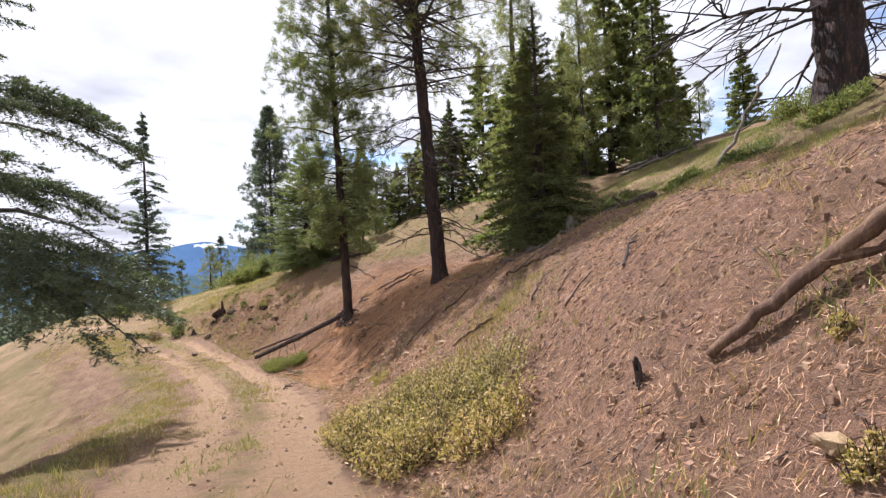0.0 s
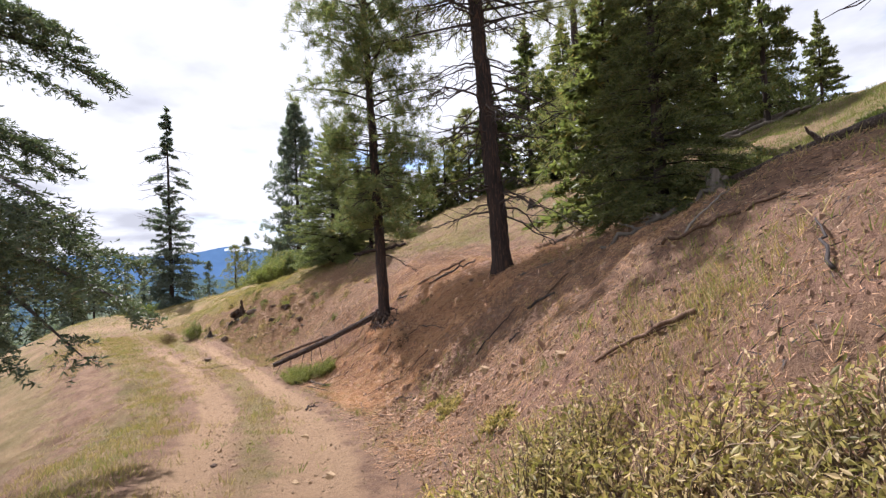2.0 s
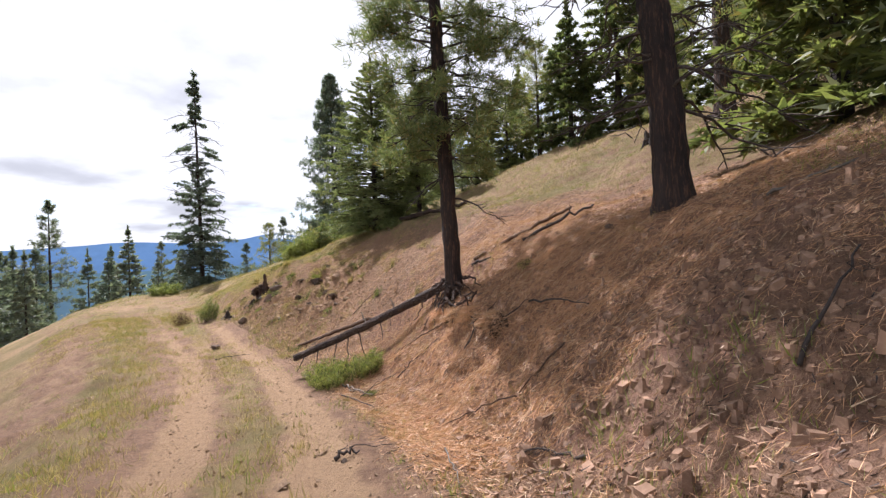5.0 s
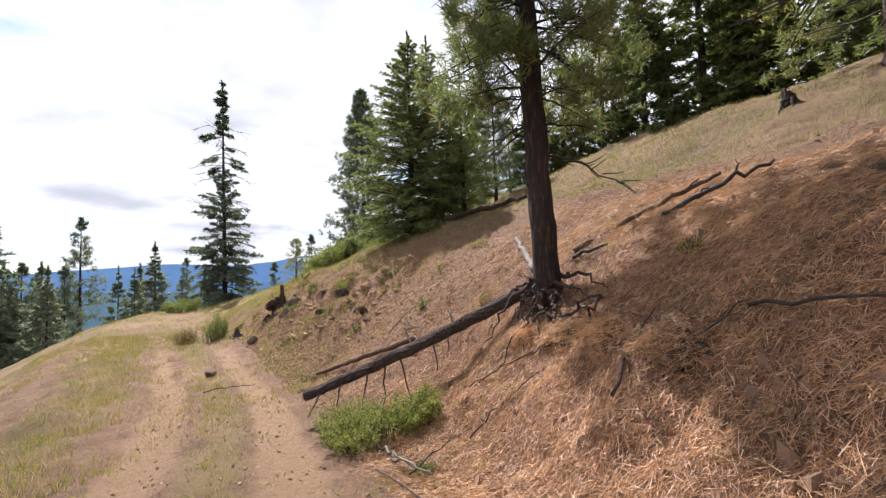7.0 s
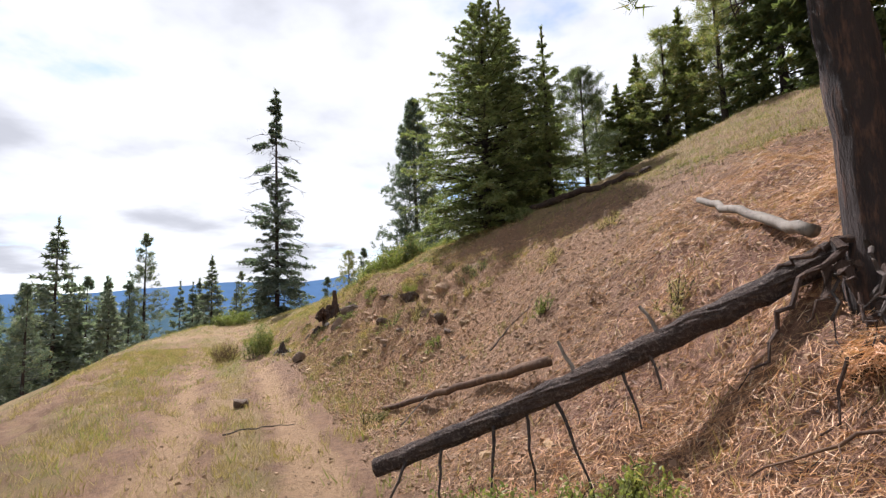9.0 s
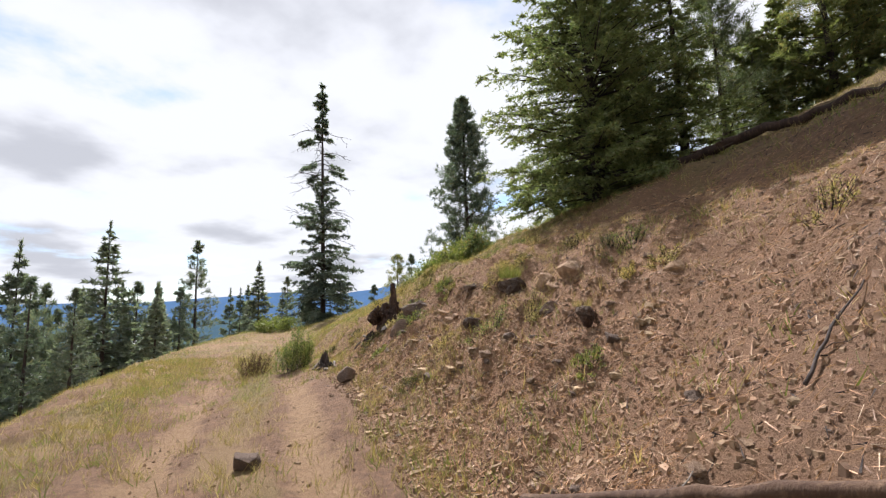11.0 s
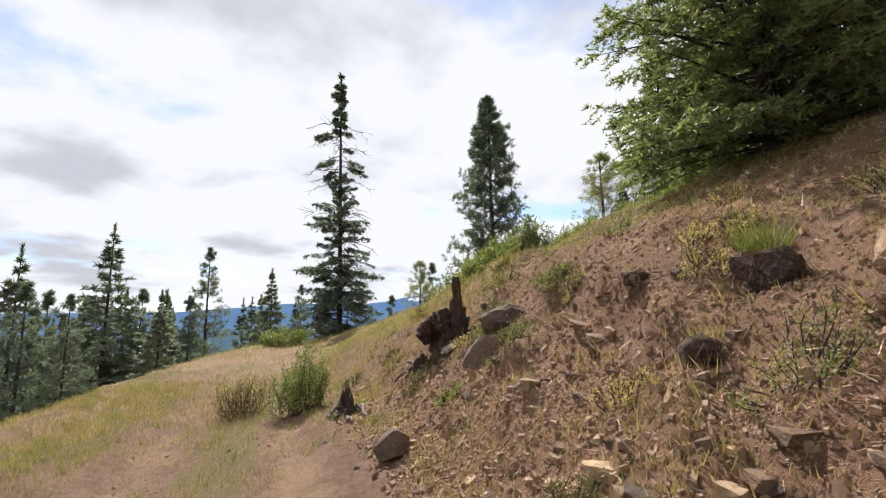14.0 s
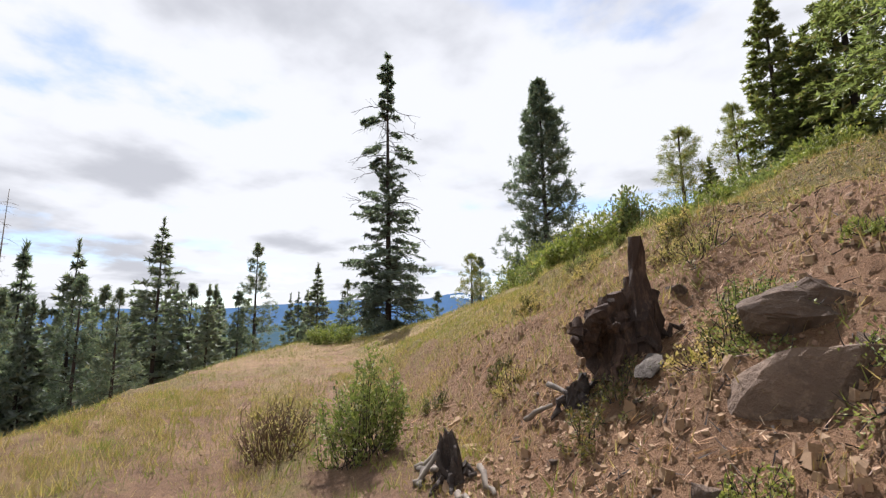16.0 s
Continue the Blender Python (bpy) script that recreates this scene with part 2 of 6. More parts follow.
def thing(name, x, y, z, label, category, group="", turn=0.0):
    ob = new(name)
    ob.empty_display_size = 0.2
    ob.matrix_basis = pose(x, y, z, 0, 0, turn)
    return tagged(ob, label, category, group)


def unit(v):
    return v / np.maximum(np.linalg.norm(v, axis=-1, keepdims=True), 1e-9)


class Soup:
    """Collects tubes and solids into one mesh."""

    def __init__(self):
        self.v, self.f, self.n = [], [], 0

    def add(self, verts, faces):
        self.v.append(np.asarray(verts, float))
        self.f.extend([tuple(i + self.n for i in f) for f in faces])
        self.n += len(verts)
        return self

    def tube(self, points, radii, sides=6, lump=0.0, rng=None, caps=True):
        points, radii = np.asarray(points, float), np.asarray(radii, float)
        t = unit(np.gradient(points, axis=0))
        ref = np.array([0.0, 0.0, 1.0]) if abs(t[0][2]) < 0.8 else np.array([1.0, 0.0, 0.0])
        a = unit(np.cross(t, ref))
        b = np.cross(t, a)
        ang = np.linspace(0, 2 * np.pi, sides, endpoint=False)
        ring = np.cos(ang)[None, :, None] * a[:, None, :] + np.sin(ang)[None, :, None] * b[:, None, :]
        r = np.repeat(radii[:, None], sides, 1)
        if lump and rng is not None:
            r = r * (1 + lump * rng.uniform(-1, 1, r.shape))
        verts = (points[:, None, :] + ring * r[:, :, None]).reshape(-1, 3)
        faces = []
        for i in range(len(points) - 1):
            for j in range(sides):
                k = (j + 1) % sides
                faces.append((i * sides + j, i * sides + k, (i + 1) * sides + k, (i + 1) * sides + j))
        if caps:
            faces.append(tuple(range(sides))[::-1])
            faces.append(tuple((len(points) - 1) * sides + j for j in range(sides)))
        return self.add(verts, faces)

    def data(self):
        return np.concatenate(self.v), self.f


def blades(base, way, length, width, rng):
    """Thin three-cornered leaves: one triangle each."""
    side = unit(np.cross(way, rng.normal(size=way.shape))) * (width[:, None] * 0.5)
    tri = np.stack([base - side, base + side, base + way * length[:, None]], 1)
    return tri.reshape(-1, 3)


def tri_data(verts):
    return verts, np.arange(len(verts), dtype=np.int32).reshape(-1, 3)


def leaves(base, way, length, width, rng):
    """Folded four-cornered leaves: two triangles each."""
    side = unit(np.cross(way, rng.normal(size=way.shape)))
    up = unit(np.cross(side, way))
    mid = base + way * (length * 0.5)[:, None]
    v = np.stack([base, mid + side * (width * 0.5)[:, None] + up * (width * 0.15)[:, None], base + way * length[:, None],
                  mid - side * (width * 0.5)[:, None] + up * (width * 0.15)[:, None]], 1).reshape(-1, 3)
    i = np.arange(0, len(v), 4, dtype=np.int32)
    return v, np.concatenate([np.stack([i, i + 1, i + 2], 1), np.stack([i, i + 2, i + 3], 1)])


# ---- the lie of the land ----
# The road's centre line, from behind the start to the far shoulder, and heights along and across it.
CENTRE = np.array([(40.0, -100.0), (3.5, -12.0), (0.9, -3.0), (-0.7, -0.15), (-1.7, 2.8), (-2.7, 5.8), (-3.9, 9.0), (-5.5, 12.2),
                   (-7.4, 15.1), (-9.6, 17.8), (-12.1, 20.4), (-16.0, 24.2), (-24.0, 31.6), (-470.0, 443.0)])
LEGS = np.diff(CENTRE, axis=0)
LEG_LENGTH = np.hypot(LEGS[:, 0], LEGS[:, 1])
LEG_START = np.concatenate([[0], np.cumsum(LEG_LENGTH)])[:-1] - LEG_LENGTH[0]


def smooth_table(xs, ys, step, width):
    """A finely sampled, rounded version of a broken line."""
    fine = np.arange(xs[0], xs[-1], step)
    vals = np.interp(fine, xs, ys)
    n = int(width / step) | 1
    pad = np.pad(vals, n // 2, mode="edge")
    return fine, np.convolve(pad, np.ones(n) / n, mode="valid")


ROAD_S, ROAD_Z = smooth_table([-95, 0, 9, 12.4, 15.7, 18.8, 21.5, 23.5, 26.5, 29, 33, 37, 41, 55, 62, 68, 80, 130, 400, 640],
                              [6, 1.6, 0.65, 0.2, -0.23, -0.7, -1.1, -1.42, -1.78, -1.97, -2.05, -1.92, -1.85, -1.8, -2.1, -2.8, -5.5, -20, -90, -120], 0.25, 3)
BANK_D, BANK_Z = smooth_table([-700, -120, -40, -14, -7, -3.4, -2.4, 1.55, 2.0, 2.5, 3.5, 4.5, 6.5, 9, 14, 25, 60, 200, 700],
                              [-160, -48, -17, -5.5, -2.0, -0.25, 0, 0, 0.22, 0.6, 1.35, 2.2, 3.2, 4.2, 6.9, 11, 19, 30, 30], 0.05, 0.5)
RISE_S, RISE_K = smooth_table([-95, 40, 48, 55, 63, 80, 130, 640], [1, 1, 0.8, 0.62, 0.4, 0.3, 0.1, 0.0], 0.5, 4)


def along_across(x, y):
    """The way along the road and the distance to the right of its centre."""
    x, y = np.asarray(x, float), np.asarray(y, float)
    best = np.full(x.shape, 1e18)
    s, d = np.zeros(x.shape), np.zeros(x.shape)
    for (ax, ay), (ux, uy), ln, st in zip(CENTRE[:-1], LEGS, LEG_LENGTH, LEG_START):
        t = np.clip(((x - ax) * ux + (y - ay) * uy) / ln ** 2, 0, 1)
        vx, vy = x - ax - t * ux, y - ay - t * uy
        q = vx * vx + vy * vy
        near = q < best
        best = np.where(near, q, best)
        s = np.where(near, st + t * ln, s)
        d = np.where(near, np.sqrt(q) * np.sign(uy * vx - ux * vy), d)
    return s, d


def lattice(i, j, seed):
    n = (i * 374761393 + j * 668265263 + seed * 1442695041) & 0x7FFFFFFF
    n = ((n ^ (n >> 13)) * 1274126177) & 0x7FFFFFFF
    return ((n ^ (n >> 16)) & 0xFFFF) / 65535.0


def rough(x, y, size, seed=0):
    """Value noise from -1 to 1 with lumps of that size."""
    x, y = np.asarray(x, float) / size, np.asarray(y, float) / size
    i, j = np.floor(x).astype(np.int64), np.floor(y).astype(np.int64)
    u, v = x - i, y - j
    u, v = u * u * (3 - 2 * u), v * v * (3 - 2 * v)
    a, b = lattice(i, j, seed), lattice(i + 1, j, seed)
    c, e = lattice(i, j + 1, seed), lattice(i + 1, j + 1, seed)
    return 2 * ((a * (1 - u) + b * u) * (1 - v) + (c * (1 - u) + e * u) * v) - 1


# Swells and hollows of the bank: rows at ways along the road, columns across it.
SWELL_S = np.array([12, 18, 23, 28, 33, 38, 43, 50, 58.0])
SWELL_D = np.array([-3, 0, 1.5, 2.5, 3.5, 5, 7, 10, 14, 22.0])
SWELL = np.array([
    (0.01, 0.0, 0.01, 0.06, 0.14, 0.02, -0.27, -0.6, -0.85, -0.99),
    (0.03, 0.04, 0.03, -0.21, -0.03, -0.07, -0.25, -0.5, -0.86, -1.13),
    (0.03, 0.05, 0.09, -0.17, -0.08, -0.22, -0.19, -0.21, -0.57, -1.21),
    (0.02, 0.02, -0.03, -0.16, 0.04, 0.19, 0.07, 0.2, -0.05, -1.11),
    (-0.04, 0.01, 0.01, -0.11, -0.17, 0.04, 0.4, 0.28, 0.21, -1.0),
    (-0.11, -0.09, 0.26, 0.24, 0.05, -0.2, -0.17, -0.63, -0.83, -1.27),
    (-0.1, -0.15, 0.0, 0.16, -0.16, -0.5, -0.59, -0.92, -1.24, -1.29),
    (-0.15, -0.02, -0.01, -0.07, -0.32, -0.56, -0.65, -0.84, -1.01, -1.04),
    (-0.37, 0.36, 0.29, -0.04, -0.32, -0.52, -0.62, -0.67, -0.68, -0.68)])


def swell(s, d):
    s, d = np.clip(s, SWELL_S[0], SWELL_S[-1]), np.clip(d, SWELL_D[0], SWELL_D[-1])
    i, j = np.clip(np.searchsorted(SWELL_S, s) - 1, 0, 7), np.clip(np.searchsorted(SWELL_D, d) - 1, 0, 8)
    f, g = (s - SWELL_S[i]) / (SWELL_S[i + 1] - SWELL_S[i]), (d - SWELL_D[j]) / (SWELL_D[j + 1] - SWELL_D[j])
    return (SWELL[i, j] * (1 - g) + SWELL[i, j + 1] * g) * (1 - f) + (SWELL[i + 1, j] * (1 - g) + SWELL[i + 1, j + 1] * g) * f


def ground_z(x, y):
    s, d = along_across(x, y)
    base = np.interp(s, ROAD_S, ROAD_Z)
    shift = np.interp(s, [10, 16, 19, 22, 25, 28, 31, 33, 36, 39, 43, 50], [0.2, 0.3, 0.1, -0.05, -0.6, -0.3, 0, -0.1, 0.35, 0.6, 0.4, 0])
    bank = np.interp(d + shift * np.where(shift > 0, np.clip((d - 1.7) / 2.2, 0, 1), np.clip((d - 1) / 0.8, 0, 1)), BANK_D, BANK_Z)
    z = base + bank * np.where(d > 0, np.interp(s, RISE_S, RISE_K), 1)
    off = np.clip((np.abs(d) - 1.3) / 1.2, 0, 1)
    wheel = np.exp(-((np.abs(d + 0.05) - 0.72) / 0.24) ** 2) * np.clip((48 - s) / 10, 0, 1)
    z = z - 0.06 * wheel + 0.015 * rough(x, y, 0.35, 3) + 0.02 * rough(x, y, 0.9, 4)
    z = z + off * (0.08 * rough(x, y, 0.8, 5) + 0.13 * rough(x, y, 2.1, 6) + 0.05 * rough(x, y, 0.34, 7) + 0.035 * np.abs(rough(x, y, 0.19, 12)) + 0.02 * rough(x, y, 0.12, 13))
    cut = np.clip(1 - np.abs(s - 36) / 8, 0, 1) * np.clip((d - 1.7) / 0.6, 0, 1) * np.clip((5.2 - d) / 0.8, 0, 1)
    z = z + cut * (0.10 * np.abs(rough(x, y, 0.6, 8)) + 0.07 * rough(x, y, 0.26, 9))
    lip = np.exp(-((s - 36.8) / 1.5) ** 4) * np.exp(-((d - 3.05) / 0.7) ** 2)
    z = z + 0.10 * lip * np.tanh((d - 3.05 + 0.16 * rough(x, y, 0.5, 15)) / 0.07)
    far = np.clip((np.hypot(x + 8, y - 18) - 30) / 60, 0, 1)
    return z + swell(s, d) + far * (0.6 * rough(x, y, 9, 10) + 2.5 * rough(x, y, 45, 11))


# ---- ground ----
def graded(lo, hi, step, far_lo, far_hi, grow=1.16):
    """Even steps from lo to hi, then ever wider ones out to both far ends."""
    xs = list(np.arange(lo, hi + step / 2, step))
    w, x = step, xs[-1]
    while x < far_hi:
        w *= grow
        x += w
        xs.append(x)
    w, x = step, xs[0]
    head = []
    while x > far_lo:
        w *= grow
        x -= w
        head.append(x)
    return np.array(head[::-1] + xs)


def build_ground():
    xs, ys = graded(-16.5, 5.0, 0.068, -4600, 4600), graded(1.0, 27.0, 0.068, -4600, 4600)
    gx, gy = np.meshgrid(xs, ys)
    gz = ground_z(gx, gy)
    nx, ny = len(xs), len(ys)
    i = (np.arange(ny - 1)[:, None] * nx + np.arange(nx - 1)[None, :]).ravel()
    me = mesh_of("ground", np.stack([gx, gy, gz], -1).reshape(-1, 3), np.stack([i, i + 1, i + 1 + nx, i + nx], 1), EARTH, True)
    s, d = along_across(gx.ravel(), gy.ravel())
    x, y = gx.ravel(), gy.ravel()
    wander = 0.25 * rough(x, y, 1.3, 21)
    wheel = np.exp(-((np.abs(d + 0.05 + wander * 0.4) - 0.72) / 0.30) ** 2)
    fade = np.interp(s, [-60, 29, 36, 42, 50], [1, 1, 0.65, 0.25, 0.05])
    road = np.clip(wheel * fade + np.exp(-(d / 1.5) ** 4) * np.interp(s, [10, 20, 26, 32, 50], [0.75, 0.5, 0.25, 0.1, 0.05]), 0, 1)
    crown = np.exp(-((d + wander) / 0.4) ** 2) * np.interp(s, [5, 15, 23, 32, 50], [0.35, 0.5, 0.75, 0.9, 0.8])
    verge = np.exp(-((d + 2.2 + wander) / 1.0) ** 2) * 0.75 + np.clip((-d - 3) / 2, 0, 1) * 0.9
    upper = np.clip((d - np.interp(s, [10, 20, 27, 31, 36, 41, 46], [7, 6.5, 7.2, 6.3, 5.0, 2.2, 1.0])) / 1.5, 0, 1) * np.interp(s, [0, 20, 26, 34, 40, 60], [0.75, 0.7, 0.62, 0.66, 0.9, 0.9])
    grass = np.maximum.reduce([crown, verge, upper, np.clip((s - 40) / 8, 0, 1) * 0.6])
    needle = np.clip((d - 1.6) / 1, 0, 1) * np.interp(s, [0, 22, 26, 29, 31, 33, 60], [0.55, 0.45, 0.9, 0.9, 0.3, 0.1, 0.0]) * np.clip((9 - d) / 3, 0, 1)
    raw = np.clip((d - 1.2) / 0.5, 0, 1) * np.clip((6.5 - d) / 1.5, 0, 1) * np.interp(s, [30, 34, 39, 43], [0, 1, 0.9, 0.15])
    wooded = np.clip((np.hypot(x + 8, y - 18) - 75) / 40, 0, 1)
    for name, values in (("track", road), ("grassy", grass), ("needled", needle), ("wooded", wooded), ("raw", raw)):
        me.attributes.new(name, "FLOAT", "POINT").data.foreach_set("value", values.astype(np.float32))
    return tagged(new("ground", me), "sloping forest ground with a two-track dirt road and a cut bank", "ground", "", "structure")


build_ground()


def build_ridge(name, distance, lo, hi, crest, wobble, seed, material, label):
    """A range of hills along an arc, bearing in degrees left of straight ahead."""
    n, rows = 160, 10
    bearing = np.radians(np.linspace(lo, hi, n))
    v = []
    for r in range(rows):
        f = r / (rows - 1)
        dist = distance - 500 * (1 - f)
        arc = np.linspace(lo, hi, n)
        top = np.interp(arc, crest[0], crest[1]) * distance / 1000 + wobble * (rough(arc, arc * 0, 4.0, seed) + 0.5 * rough(arc, arc * 0, 1.3, seed + 1) + 0.25 * rough(arc, arc * 0, 0.5, seed + 2))
        z = -180 + (top + 180) * f ** 0.8 + 14 * rough(arc * 3, arc * 0 + r * 2.0, 2.0, seed + 5) * f * (1 - f)
        v.append(np.stack([-np.sin(bearing) * dist, np.cos(bearing) * dist, z], -1))
    v = np.concatenate(v)
    i = (np.arange(rows - 1)[:, None] * n + np.arange(n - 1)[None, :]).ravel()
    ob = new(name, mesh_of(name, v, np.stack([i, i + n, i + n + 1, i + 1], 1), material, True))
    return tagged(ob, label, "mountain", "", "structure")


# ---- trees ----
def trunk_data(height, radius, rng, sides=10, rings=14, lean=(0, 0), sweep=0.0, flare=0.35, sink=0.4, tip=0.03):
    z = np.concatenate([[-sink, 0, 0.12, 0.3], np.linspace(0.6, height, rings)])
    f = np.clip(z / height, 0, 1)
    bend = np.sin(f * np.pi) * sweep
    pts = np.stack([lean[0] * f * height + bend, lean[1] * f * height + bend * 0.4, z], -1)
    pts[4:-1, :2] += rng.normal(0, radius * 0.06, (len(z) - 5, 2))
    rad = np.maximum(radius * (1 - f) ** 0.75, tip) + flare * radius * np.exp(-np.maximum(z, 0) / 0.22)
    soup = Soup()
    soup.tube(pts, rad, sides, 0.03, rng)
    verts, faces = soup.data()
    if sides >= 20:
        plates = rng.uniform(-1, 1, (len(z) // 3 + 2, sides))
        for k in range(len(z)):
            ridge = plates[k // 3] * 0.075
            ring = verts[k * sides:(k + 1) * sides] - pts[k]
            ring[:, :2] *= (1 + ridge)[:, None]
            verts[k * sides:(k + 1) * sides] = ring + pts[k]
    return (verts, faces), (z, pts)


def branch_frames(rng, hb, az, length, rise, droop, axis):
    """Start, outward way, side way and the curve of each branch."""
    z, pts = axis
    start = np.stack([np.interp(hb, z, pts[:, k]) for k in range(3)], -1)
    out = np.stack([np.cos(az), np.sin(az), 0 * az], -1)
    side = np.stack([-np.sin(az), np.cos(az), 0 * az], -1)

    def at(b, u):
        p = start[b] + out[b] * (length[b] * u)[..., None]
        p[..., 2] += length[b] * (rise[b] * u - droop[b] * u * u)
        return p
    return out, side, at


def limb_soup(soup, at, length, radius, count, rng, sides=3, till=0.95):
    u = np.array([0, 0.3, 0.65, till])
    for b in range(0, count, 1 if count > 160 else 2):
        p = at(np.full(4, b), u)
        soup.tube(p, np.maximum(radius * length[b], 0.006) * np.array([1, 0.75, 0.45, 0.12]), sides, 0, None, False)


def fir_crown(rng, height, start, radius, axis, branches=130, twigs=14, needles=12, size=0.06, droop=0.25, power=0.8, gaps=0.0, flat=0.6, slim=0.42, profile=None, thin_top=0.0, top=1.0, boughs=(), lush=1, comb=0.7, spray=0.3, hang=0.12):
    """Flat sprays of short needles on whorled, drooping branches."""
    f = np.sort(rng.uniform(0, 1, branches)) ** 1.15
    hb = start + (height - start) * f * 0.955 * top
    az = np.arange(branches) * 2.39996 + rng.normal(0, 0.35, branches)
    length = (radius * (1 - f) ** power + (0.04 * radius + 0.08) * (1.15 - f)) * rng.uniform(0.68, 1.12, branches)
    if gaps:
        length *= np.where(rng.uniform(0, 1, branches) < gaps, rng.uniform(0.2, 0.5, branches), 1)
    if profile:
        length = radius * np.interp(f, *profile) * rng.uniform(0.55, 1.12, branches) * np.where(rng.uniform(0, 1, branches) < gaps, 0.45, 1) + 0.1
    rise = 0.05 + 0.45 * f + rng.normal(0, 0.08, branches)
    sag = droop * (1 - 0.6 * f) + rng.normal(0, 0.05, branches)
    for turn, reach, tip, count in boughs:
        add = reach * rng.uniform(0.7, 1.0, count)
        hb = np.append(hb, tip + 0.28 * add + rng.normal(0, 0.18, count))
        az = np.append(az, np.radians(turn) + rng.normal(0, 0.16, count))
        length, rise, sag = np.append(length, add), np.append(rise, np.full(count, 0.02)), np.append(sag, rng.normal(0.3, 0.05, count))
        f = np.append(f, np.full(count, 0.3))
    many = np.full(len(hb), twigs)
    many[branches:] = twigs * lush
    branches = len(hb)
    out, side, at = branch_frames(rng, hb, az, length, rise, sag, axis)
    b = np.repeat(np.arange(branches), many)
    if thin_top:
        b = b[rng.uniform(0, 1, len(b)) > thin_top * f[b]]
    u = rng.uniform(0.1, 1.0, len(b)) ** 0.7
    base = at(b, u)
    sgn = rng.choice([-1.0, 1.0], len(b))
    open_ = rng.uniform(0.5, 1.1, len(b))
    way = out[b] * np.cos(open_)[:, None] + side[b] * (sgn * np.sin(open_))[:, None]
    way[:, 2] += rng.normal(-hang, 0.1 + hang, len(b)) + rise[b] * 0.5
    way = unit(way)
    tl = (spray * length[b] * (1.1 - u) + (0.10 + 0.03 * radius) * (1.1 - f[b])) * rng.uniform(0.6, 1.2, len(b))
    t = np.repeat(np.arange(len(b)), needles)
    v = rng.uniform(0.0, 1.0, len(t))
    p = base[t] + way[t] * (tl[t] * v)[:, None]
    p[:, 2] -= 0.25 * tl[t] * v * v
    jitter = rng.normal(size=(len(t), 3)) * np.array([1, 1, flat])
    w = unit(way[t] * 0.5 + jitter * comb)
    ln = size * rng.uniform(0.7, 1.5, len(t)) * (1 - 0.45 * f[b][t] ** 3)
    tri = blades(p, w, ln, ln * slim, rng)
    tops = rng.uniform(0.93, 1.0, 60) * height
    top_way = unit(np.stack([rng.normal(0, 0.4, 60), rng.normal(0, 0.4, 60), np.ones(60)], -1))
    z, pts = axis
    tb = np.stack([np.interp(tops, z, pts[:, k]) for k in range(3)], -1)
    tri = np.concatenate([tri, blades(tb, top_way, np.full(60, min(size * 2, 0.34)), np.full(60, min(size * 0.7, 0.11)), rng)])
    soup = Soup()
    limb_soup(soup, at, length, 0.014, branches, rng)
    return tri_data(tri), soup.data()


def pine_crown(rng, height, start, radius, axis, branches=60, tufts=12, needles=26, size=0.2, droop=0.1, power=0.55, low=0.35, blade=0.09):
    """Long needles in round tufts along upswept branches, with open gaps between."""
    f = np.sort(rng.uniform(0, 1, branches))
    hb = start + (height - start) * f * 0.98
    az = np.arange(branches) * 2.39996 + rng.normal(0, 0.5, branches)
    shape = np.minimum(1.0, low + f * 2.2) * (1 - f) ** power
    length = (radius * shape + 0.15 * radius * (1 - f) + 0.12) * rng.uniform(0.6, 1.15, branches)
    rise = 0.15 + 0.5 * f + rng.normal(0, 0.15, branches)
    sag = droop + rng.normal(0, 0.06, branches)
    out, side, at = branch_frames(rng, hb, az, length, rise, sag, axis)
    b = np.repeat(np.arange(branches), tufts)
    u = rng.uniform(0.3, 1.0, len(b))
    base = at(b, u)
    base += side[b] * (rng.normal(0, 0.2, len(b)) * length[b] * (1.15 - u))[:, None]
    base[:, 2] += rng.normal(0.0, 0.09, len(b)) * length[b]
    t = np.repeat(np.arange(len(b)), needles)
    way = unit(out[b][t] * 0.5 + np.array([0, 0, 0.35]) + rng.normal(size=(len(t), 3)) * 0.75)
    ln = size * rng.uniform(0.6, 1.15, len(t))
    p = base[t] + rng.normal(0, size * 0.22, (len(t), 3))
    tri = blades(p, way, ln, np.maximum(ln * blade, 0.004), rng)
    soup = Soup()
    limb_soup(soup, at, length, 0.016, branches, rng)
    return tri_data(tri), soup.data()


